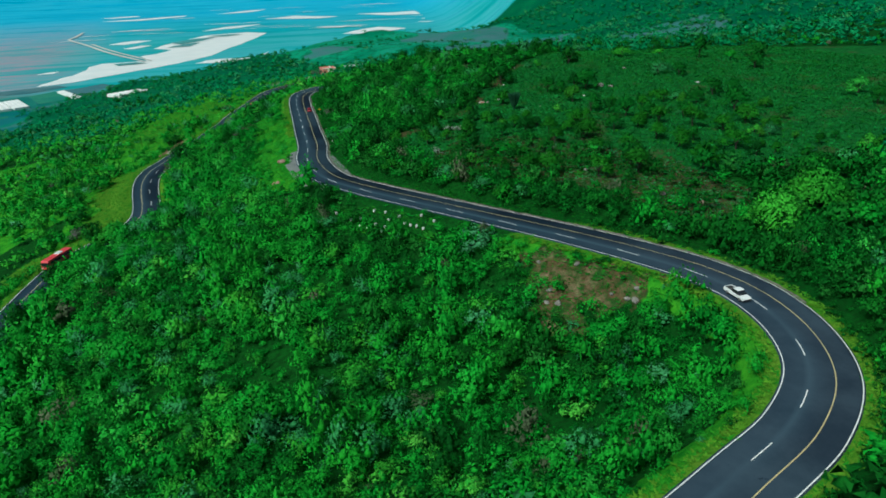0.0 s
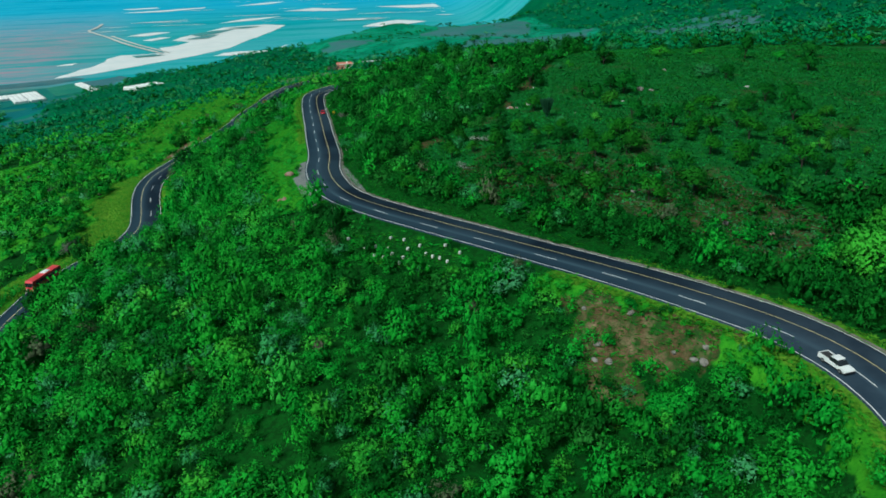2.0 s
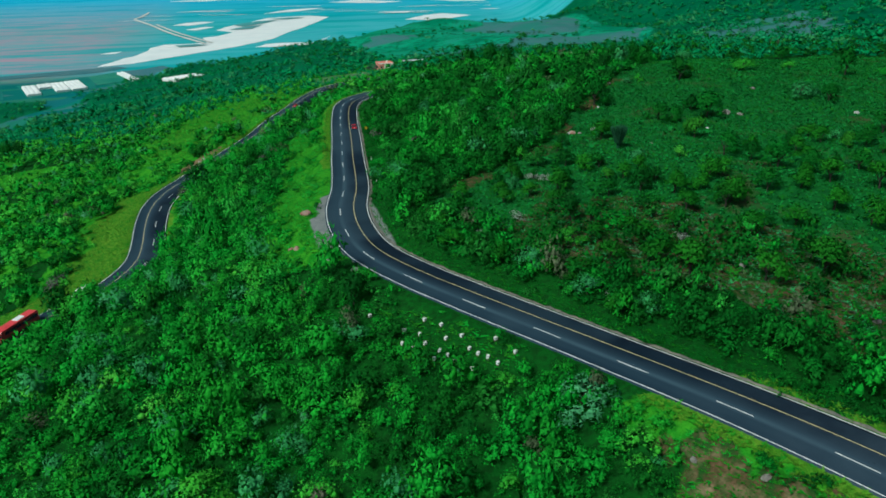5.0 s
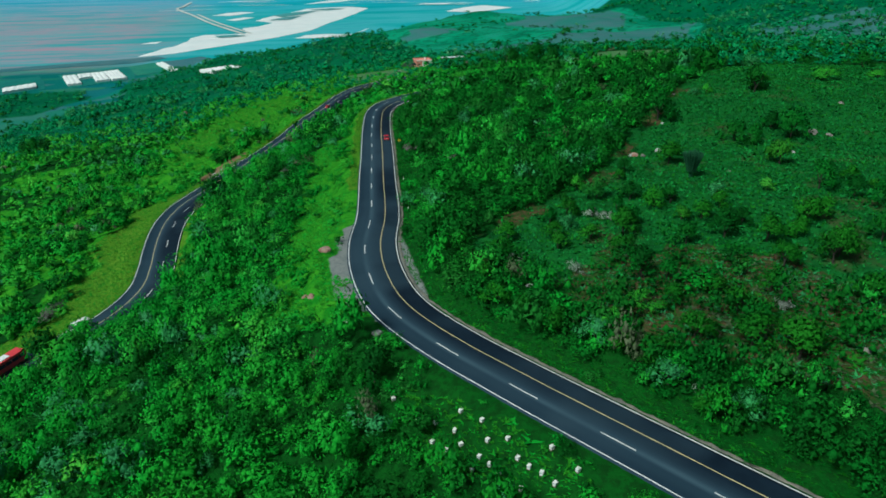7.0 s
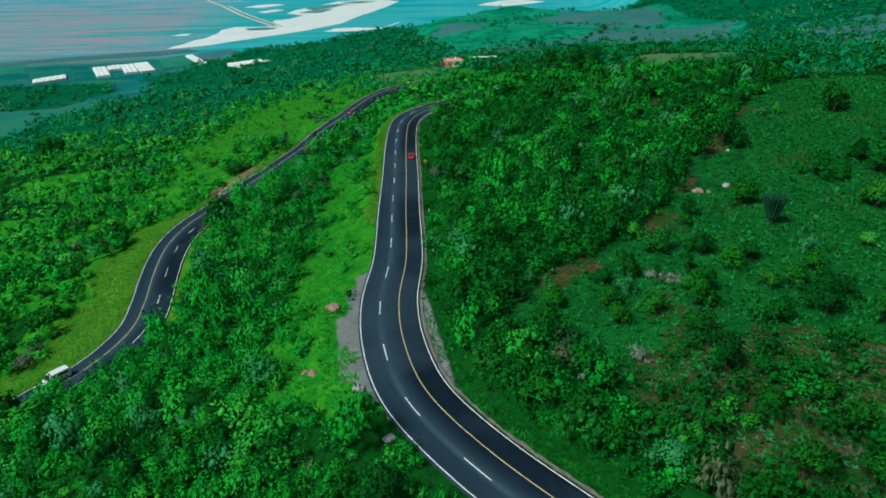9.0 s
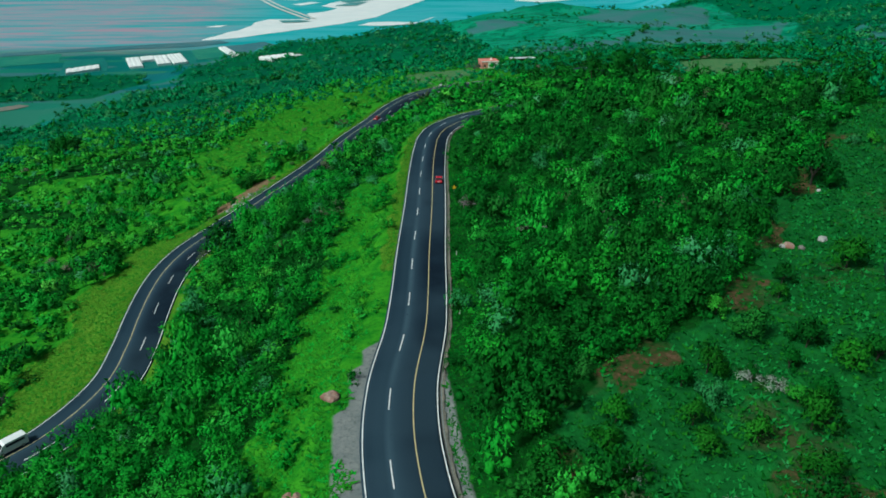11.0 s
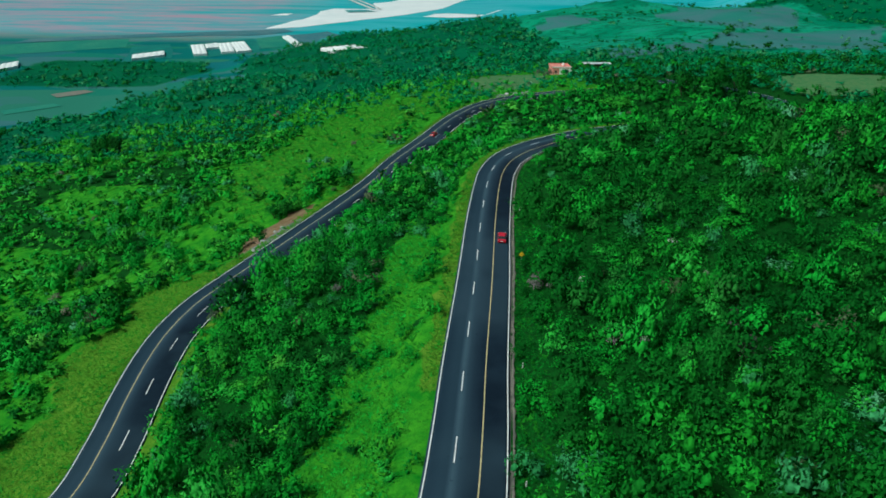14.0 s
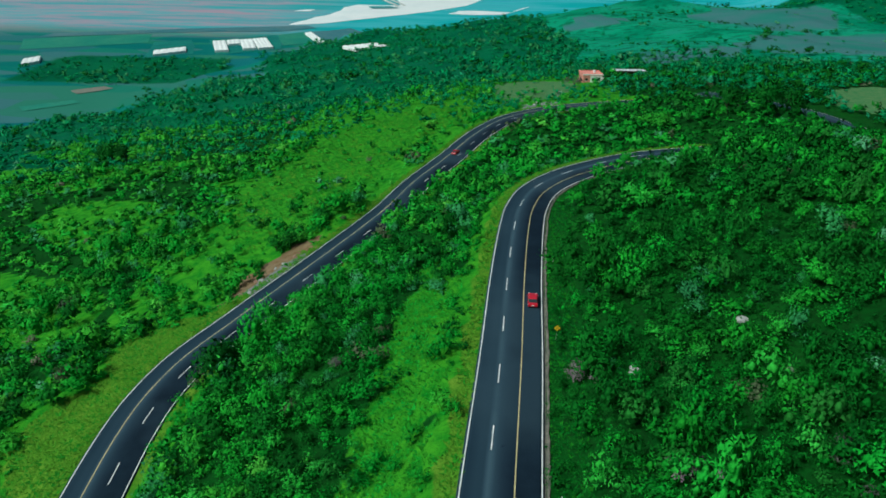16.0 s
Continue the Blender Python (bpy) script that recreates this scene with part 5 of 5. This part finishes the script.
gz = float(ground_z(58, 366))
board = thing("sign_board", "small white and green board on two posts", "sign board", (58, 366, gz - 0.3), 8)
for x in (-0.8, 0.8):
    part("post", tube((x, 0, 0), (x, 0, 3.4), 0.08, 0.08, 6), WOOD, board)
part("panel", box((2.2, 0.1, 2.2), (0, -0.1, 2.4), 0.02), CAR_WHITE, board)
part("green_band", box((0.9, 0.03, 1.9), (0.5, -0.17, 2.4)), plain_material("sign_green", (0.02, 0.3, 0.12), 0.5), board)

POST_WHITE = plain_material("post_white", (0.75, 0.76, 0.76), 0.6, vary=0.08)


def marker_post(at):
    ob = thing("marker_post", "slim white roadside marker post", "post", at, 0, "marker posts along the road")
    part("shaft", box((0.16, 0.08, 1.0), (0, 0, 0.45), 0.03), POST_WHITE, ob)
    part("band", box((0.165, 0.085, 0.14), (0, 0, 0.75)), DARK, ob, "dark band")
    return ob


first = None
for y in (37, 62, 128):
    i = np.abs(dash_u[:, 1] - y).argmin()
    q = dash_u[i] + side_u[i] * (2 * LANE + 2.2)
    m = (q[0], q[1], float(ground_z(*q)) - 0.05)
    if first is None:
        first = marker_post(m)
    else:
        copy_thing(first, pose(*m))

# beehives in the clearing
HIVE_PAINT = plain_material("hive_paint", (0.7, 0.71, 0.68), 0.7, vary=0.12, scale=2)
HIVE_BLUE = plain_material("hive_blue", (0.45, 0.55, 0.58), 0.7, vary=0.12, scale=2)
HIVES = [(-2.8, -37.2), (-0.1, -42), (1, -46.5), (2.4, -48.7), (4.1, -46.2), (4.4, -48.6), (7.6, -47), (7.6, -49.9), (6.1, -51.5), (7, -53.1), (7.8, -54.7), (9.9, -51.2),
         (10.3, -54.2), (11.2, -55.9), (12.3, -57.4), (14.3, -55.1), (16.1, -59.2), (13.3, -59.3), (9.6, -57.8), (4.8, -53), (2.0, -43.6), (5.4, -44.2)]
hive = None
for k, (x, y) in enumerate(HIVES):
    m = pose(x, y, float(ground_z(x, y)), 0, 0, 20 + 9 * (k % 5))
    if hive is None:
        hive = thing("beehive", "white wooden beehive box with a flat lid", "beehive", (0, 0, 0), 0, "beehives in the clearing")
        part("stand", box((0.5, 0.4, 0.14), (0, 0, 0.07)), WOOD, hive)
        part("brood_box", box((0.52, 0.42, 0.26), (0, 0, 0.27), 0.012), HIVE_PAINT, hive)
        part("honey_box", box((0.52, 0.42, 0.16), (0, 0, 0.48), 0.012), HIVE_BLUE, hive)
        part("lid", box((0.58, 0.48, 0.07), (0, 0, 0.595), 0.015), HIVE_PAINT, hive, "flat white lid")
        hive.matrix_basis = m
    else:
        copy_thing(hive, m)

# rocks
ROCK = two_scale("grey_rock", (0.17, 0.16, 0.145), (0.26, 0.25, 0.23), (0.12, 0.11, 0.1), 0.9, 5, relief=0.6, dist=0.1)
ROCK_RED = two_scale("reddish_rock", (0.26, 0.13, 0.1), (0.34, 0.26, 0.22), (0.16, 0.1, 0.08), 0.9, 5, relief=0.6, dist=0.1)
ROCK_PALE = two_scale("pale_rock", (0.3, 0.31, 0.3), (0.42, 0.43, 0.42), (0.18, 0.18, 0.17), 0.9, 5, relief=0.6, dist=0.1)


def rock_mesh(seed, mat):
    bm = bmesh.new()
    bmesh.ops.create_icosphere(bm, subdivisions=3, radius=1.0)
    for v in bm.verts:
        d = 1 + 0.4 * noise.noise(v.co * 1.1 + Vector((seed * 7.1, 0, 0))) + 0.15 * noise.noise(v.co * 3.0 + Vector((0, seed * 3.3, 0)))
        v.co = Vector((v.co.x * d, v.co.y * d * 0.8, v.co.z * d * 0.62))
    return finish(bm, "rock", mat)


ROCK_SHAPES = {k: [rock_mesh(s + 5 * n, m) for s in range(3)] for n, (k, m) in enumerate((("grey", ROCK), ("red", ROCK_RED), ("pale", ROCK_PALE)))}
FIELD_ROCKS = [(-9.3, 14, 1.25, 'red'), (-12.9, -2.6, 0.9, 'red'), (-14.1, -1.6, 0.6, 'red'), (-7.5, -17, 1.0, 'pale'), (-3.2, -23, 0.8, 'pale'), (-6.4, -11.6, 1.0, 'pale'), (77, 40.6, 1.0, 'pale'), (69.7, 39.2, 1.1, 'red'), (71.5, 38, 0.8, 'grey'),
               (23.1, -19.1, 0.6, 'pale'), (123, 42.5, 1.5, 'grey'), (126, 40, 0.9, 'grey'), (27.2, 82.5, 1.1, 'pale'), (45.7, 93, 0.9, 'pale'), (47.4, 79.5, 0.7, 'grey'), (31.5, 60.5, 0.9, 'pale'), (68.7, 39.3, 0.6, 'pale'), (28.7, -93.4, 0.7, 'grey'),
               (26.9, -95.8, 0.6, 'grey'), (28.8, -97.1, 0.8, 'grey')]
SLOPE_ROCKS = [(39.6, -104.6, 0.7, 'grey'), (40.4, -106, 0.8, 'grey'), (41.6, -104.8, 0.6, 'grey'), (38, -101.6, 0.5, 'grey'), (35.5, -92.2, 0.6, 'grey'), (30, -86, 0.5, 'grey'), (25.4, -104, 0.5, 'red'), (72, -70, 0.7, 'grey'), (79, -76, 0.6, 'red'),
               (62, -50, 0.6, 'grey'), (96, 88, 0.9, 'red'), (104, 84, 0.6, 'grey'), (88, 60, 0.5, 'pale'), (145, 60, 0.8, 'grey'), (160, 30, 0.9, 'pale'), (84, 20, 0.5, 'grey'), (108, 30, 0.6, 'pale'), (-53, 152, 0.8, 'red'),
               (-48, 158, 0.7, 'red'), (-50, 150, 0.6, 'red'), (-44, 163, 0.6, 'pale'), (-46, 155.5, 0.7, 'pale'), (-42, 164, 0.8, 'pale'), (-40, 168.5, 0.6, 'red'), (-47, 148, 0.6, 'pale')]
ROCKS = FIELD_ROCKS + SLOPE_ROCKS
LOOKS = {"grey": "rough grey boulder lying in the grass", "red": "reddish weathered boulder lying on the ground", "pale": "pale rock lying in the vegetation"}
for k, (x, y, r, kind) in enumerate(ROCKS):
    ob = new("rock", ROCK_SHAPES[kind][k % 3])
    ob.matrix_basis = Matrix.LocRotScale((x, y, float(ground_z(x, y)) + 0.12 * r), Euler((0.2 * (k % 3), 0.1, k * 1.7)), (r, r, r))
    tagged(ob, LOOKS[kind], "rock", "rocks on the slope")

# ---- trees and single bushes ----
PALE_TWIGS = leaf_material("pale_twigs", (0.18, 0.24, 0.2), (0.45, 0.5, 0.45), (0.25, 0.32, 0.26))
GREY_TWIGS = leaf_material("grey_twigs", (0.06, 0.07, 0.06), (0.13, 0.14, 0.125), (0.09, 0.11, 0.08))
CACTUS = two_scale("cactus_skin", (0.008, 0.06, 0.025), (0.015, 0.085, 0.035), (0.004, 0.03, 0.015), 0.8, 6, relief=0.6, dist=0.05)


def crown_mesh(seed, sprays, size, lumps, mat, flat=0.9, wide=0.42, low=0.2, heart=0.65):
    v, f, way, hearts = leaf_cloud(seed, sprays, size, lumps, flat, 0.25 if heart else 0.7, wide, low, heart)
    return face_leaves(mesh_from("crown", v, f, [mat]), way)


def trunk_mesh(seed, thick):
    r = random.Random(seed)
    bm = tube((0, 0, -0.15), (0.05, 0.02, 0.32), thick, thick * 0.7)
    for k in range(5):
        a = k * 1.26 + r.uniform(-0.4, 0.4)
        p = Vector((0.05, 0.02, 0.22 + 0.03 * k))
        q = p + Vector((math.cos(a) * 0.32, math.sin(a) * 0.32, r.uniform(0.22, 0.38)))
        tube(p, q, thick * 0.5, thick * 0.3, 5, bm)
        tube(q, q + Vector((math.cos(a) * 0.2, math.sin(a) * 0.2, r.uniform(0.1, 0.25))), thick * 0.3, thick * 0.1, 5, bm)
    return finish(bm, "trunk", BARK)


CROWNS = {
    "big": [crown_mesh(101, 3200, 0.05, 24, LEAF_LIGHT, 0.85, 0.4)],
    "dark": [crown_mesh(110 + k, 900, 0.065, 10, LEAF_DARK, 0.85, 0.36) for k in range(3)],
    "green": [crown_mesh(120 + k, 850, 0.065, 10, LEAF, 0.8, 0.38) for k in range(4)],
    "olive": [crown_mesh(170 + k, 850, 0.065, 10, LEAF_OLIVE, 0.8, 0.38) for k in range(4)],
    "light": [crown_mesh(130 + k, 700, 0.07, 10, LEAF_LIGHT, 0.75, 0.44) for k in range(3)],
    "grey": [crown_mesh(140 + k, 700, 0.065, 9, LEAF_GREY, 0.75, 0.42) for k in range(3)],
    "twigs": [crown_mesh(150 + k, 420, 0.06, 6, GREY_TWIGS, 0.7, 0.4, heart=0) for k in range(2)],
    "pale": [crown_mesh(160 + k, 520, 0.05, 6, PALE_TWIGS, 0.7, 0.4, heart=0) for k in range(2)],
}
TRUNKS = [trunk_mesh(k, 0.07) for k in range(3)]
TREE_LOOKS = {"big": "large green tree with a broad leafy crown", "dark": "dense dark green tree with a rounded crown", "green": "green leafy tree with a rounded crown", "light": "light green tree with a spreading crown",
              "grey": "grey-green bush with feathery leaves", "twigs": "bare grey bush with dry twigs", "pale": "pale whitish bush with bare twigs"}


def tree(x, y, radius, height, kind, n=0, name="tree", group="trees on the slope", label=""):
    """radius: of the crown; height: of the whole tree."""
    ob = thing(name, label or TREE_LOOKS[kind], "tree" if name == "tree" else "bush", (x, y, float(ground_z(x, y)) - 0.05), (n * 77) % 360, group)
    lift = height * (0.18 if group == "trees in the hill field" else 0.1 if name == "tree" and kind in ("big", "green", "light") else 0.02)
    part("trunk", TRUNKS[n % 3], None, ob, at=Matrix.Diagonal((min(height, radius) * 0.85, min(height, radius) * 0.85, height * 0.85, 1)))
    shapes = CROWNS[kind]
    part("crown", shapes[n % len(shapes)], None, ob, at=Matrix.Translation((0, 0, lift)) @ Matrix.Diagonal((radius, radius, (height - lift) * 0.95, 1)))
    return ob


ROADSIDE_TREES = [(81.5, -98, 6.2, 9.8, 'big'), (103, -88, 6.6, 10, 'big'), (98, -104, 6, 8, 'green'), (-41, 106.5, 5.0, 5.6, 'dark'), (-31, -67, 3.4, 4.4, 'light'), (-13.5, -105, 3.4, 4.0, 'light'), (21, -72.5, 4.2, 5.2, 'grey'), (31, -112, 4.2, 5, 'green'), (40, -112, 3.6, 4.4, 'green'),
                  (-62, 13, 4.8, 6.5, 'light'), (-5, -33, 3.2, 4.6, 'dark'), (43, 53, 2.8, 3.2, 'twigs'), (-78, 53, 4.2, 4.6, 'twigs'), (28, 60, 2.6, 2.6, 'twigs'), (45, 61, 2.4, 2.6, 'twigs'), (20.5, 84, 2.8, 3.2, 'twigs'), (-17, 97, 2.2, 2.4, 'twigs'), (88, 63, 4.4, 6, 'dark'),
                  (80, 60, 3.6, 4.4, 'dark'), (53, 36, 2.8, 4.2, 'dark'), (63, 46, 3, 4.2, 'dark')]
FAR_TREES = [(-43, 179, 4.2, 2.8, 'dark'), (-36.5, 191, 3.6, 2.4, 'dark'), (-47, 177, 3.2, 3.2, 'dark'), (82, 268, 6.5, 6.5, 'light'), (119, 262, 7, 9, 'dark'), (108, 270, 6, 8, 'dark'), (130, 268, 6, 8, 'dark'), (72, 405, 5.5, 7, 'twigs'), (-174, 350, 6, 8, 'dark'),
             (-166, 348, 5, 7, 'dark'), (-182, 356, 5, 7, 'dark'), (-102, 164, 3, 4, 'twigs')]
HILL_TREES = [(126, 75, 4.2, 5.5, 'dark'), (115, 41, 4.6, 5.5, 'dark'), (98, 40.5, 3.6, 3.8, 'dark'), (102, 39, 2.6, 3.4, 'dark'), (195, 74, 4.2, 7.5, 'dark'), (233, 77, 5, 5, 'dark'), (164, 92, 4.5, 5, 'light'), (154, 48, 4.2, 5.5, 'grey'), (160, 42, 3.2, 4, 'dark'),
              (204, -7, 4.6, 6, 'green'), (198, -21, 3, 5, 'dark'), (112, 106, 3.6, 5, 'dark'), (130, 118, 3.6, 5, 'dark'), (150, 138, 4, 5.5, 'dark'), (170, 142, 4, 5.5, 'grey'), (140, 132, 4, 6, 'dark'), (202, 45, 4.4, 5, 'dark'), (201, 117, 3.6, 4.5, 'dark'),
              (210, 70, 3.6, 4.5, 'green'), (188, 95, 3.2, 3, 'light')]
FIELD_TREES = [(21.9, -6.3, 2.2, 'olive'), (31.7, -9.1, 2.1, 'olive'), (37.9, -9, 2, 'olive'), (40.8, -23.6, 2.8, 'dark'), (36.6, -32.1, 2.4, 'light'), (42.4, -31.4, 2, 'olive'), (44.5, -25.5, 1.9, 'dark'), (31.5, -33.7, 1.6, 'light'), (49.1, -31.4, 2.1, 'olive'),
               (58.4, -32.9, 2.4, 'olive'), (65.1, -26.8, 2.8, 'olive'), (50.2, -37, 2.5, 'olive'), (53.2, -15.8, 2.5, 'dark'), (61.2, -14.8, 2.9, 'dark'), (67.5, -18.3, 3.2, 'olive'), (40.4, -42, 2.9, 'olive'), (47.8, -44.7, 3.6, 'olive'), (52.3, -48.8, 4.2, 'olive'),
               (76.5, -25.4, 3.6, 'olive'), (27.4, -36.8, 2.5, 'grey'), (33.8, -43.7, 2.8, 'olive'), (30.5, -40.8, 2.4, 'olive'), (33, -48.4, 2.3, 'grey'), (23, -30.6, 2.5, 'olive'), (17.1, -21.3, 2.5, 'olive'), (16.4, -13.4, 2.1, 'olive'), (20.2, -26, 2.2, 'olive'),
               (35.9, -53.9, 2.3, 'olive'), (39.9, -56.6, 2.3, 'grey')]
HILLSIDE_TREES = [(47.7, 11, 2.8, 'dark'), (32.5, -4.8, 2, 'olive'), (41.9, -14.9, 2.2, 'olive'), (59.8, 2.6, 2.2, 'dark'), (61.8, -6, 2.4, 'olive'), (74.4, -27, 3.4, 'olive'), (96, 4.9, 3.2, 'dark'), (98.1, -2.7, 2.9, 'dark'), (100.3, -9.6, 3.8, 'dark'),
                  (139.1, 3.8, 3.3, 'dark'), (104.9, -21.6, 3.4, 'olive'), (82.9, -37.8, 3, 'olive'), (72, -38.6, 3.2, 'olive'), (95, -34.1, 3.2, 'olive'), (114, -26.3, 3.8, 'olive'), (122.3, -30.8, 3.8, 'olive'), (74.7, -55.2, 4.4, 'olive'), (95.5, -55.3, 4.8, 'olive'),
                  (62.3, -55.7, 3.4, 'olive'), (144.9, -9.6, 5, 'dark'), (154.1, 13.5, 3.8, 'dark'), (138.2, -22.4, 4, 'olive'), (98.4, -40.6, 3.4, 'olive'), (114.4, -46, 4.2, 'olive'), (160, 10.5, 3.6, 'dark'), (84, -12, 2.6, 'olive'), (88, -22, 2.8, 'dark'),
                  (110, -8, 3, 'olive'), (120, -14, 3, 'dark'), (128, 8, 2.8, 'olive')]
FIELD_LOOKS = {"olive": "spreading green thorn tree on a short trunk", "dark": "dark green thorn tree with a dense crown", "light": "small yellow-green tree in the hill field", "grey": "grey-green feathery tree above the road bank"}
BANK_TREES = [(-61, 24, 3.8, 6, "green"), (-67, 16, 4.2, 6.5, "dark"), (-72, 15, 4, 6.5, "green"), (-75, 8, 4.4, 7, "green"), (-78, 1, 4, 6.5, "dark"), (-62, 17, 3.6, 6, "green"), (-81, -9, 4.4, 7, "green"), (-84, -18, 4, 6, "dark")]
TREES = ROADSIDE_TREES + BANK_TREES + FAR_TREES + HILL_TREES
for n, (x, y, r, h, kind) in enumerate(TREES):
    tree(x, y, r, h * (1.3 if kind == "dark" else 1), kind, n)
for n, (x, y, r, kind) in enumerate(FIELD_TREES + HILLSIDE_TREES):
    tree(x, y, r, r * (1.45 + 0.12 * (n % 4)), kind, n, "tree", "trees in the hill field", FIELD_LOOKS[kind])
for n, (x, y) in enumerate([(23.7, -10.1), (31.8, -18.5), (42.7, 1.5), (57.3, -37.2), (45, -0.2), (36, -52), (60, -33)]):
    tree(x, y, 1.9, 2.2, "pale", n, "bush", "pale bushes in the field")

organ = thing("cactus", "tall dark candelabra cactus with many upright arms", "cactus", (72.6, 17.2, float(ground_z(72.6, 17.2)) - 0.1))
part("trunk", tube((0, 0, 0), (0, 0, 1.5), 0.42, 0.36, 10), CACTUS, organ)
arm = bmesh.new()
tube((0, 0, 0), (0, 0, 0.93), 0.055, 0.05, 8, arm)
tube((0, 0, 0.93), (0, 0, 1.0), 0.05, 0.02, 8, arm)
arm = finish(arm, "arm", CACTUS)
for k in range(34):
    a, rr = k * 2.4, 0.35 + 2.1 * math.sqrt(k / 34)
    foot = Vector((math.cos(a) * rr * 0.35, math.sin(a) * rr * 0.35, 0.9 + 0.25 * rr))
    tip = Vector((math.cos(a) * rr, math.sin(a) * rr, 6.6 - 0.5 * abs(math.sin(k * 1.9)) - 0.25 * rr))
    m = Matrix.Translation(foot) @ (tip - foot).to_track_quat("Z", "Y").to_matrix().to_4x4() @ Matrix.Diagonal((3.2, 3.2, (tip - foot).length, 1))
    part("arm", arm, None, organ, at=m)

# single bushes standing in the hill field
fx, fy = scatter((18, -62), (160, 90), 4.7)
fa, fb = wobble(fx, fy, 1.5)
in_open = inside(fa, fb, OPEN_FIELD)
ok = inside(fa, fb, FIELD_AREA) & (rng.uniform(0, 1, len(fx)) < np.where(in_open, 0.025, 0.3)) & in_sight(fx, fy, 0) & (near_road(fx, fy)[0] > 4)
ok &= np.all([np.hypot(fx - tx, fy - ty) > tr + 1.5 for tx, ty, tr, *_ in TREES + FIELD_TREES + HILLSIDE_TREES], axis=0) & ~inside(fx, fy, DIRT_AREA)
BUSH_LOOKS = {"olive": "round green bush standing in the field", "dark": "dark green bush standing in the field", "light": "light green bush standing in the field", "grey": "grey-green bush standing in the field"}
for n, (x, y) in enumerate(list(zip(fx[ok], fy[ok]))[:290]):
    r = float(np.clip(rng.lognormal(0.62, 0.3), 1.0, 3.4))
    kind = ["olive", "dark", "olive", "dark", "dark", "olive", "grey", "light", "olive"][n % 9]
    tree(x, y, r, r * rng.uniform(1.6, 2.2), kind, n, "bush", "bushes in the hill field", BUSH_LOOKS[kind])
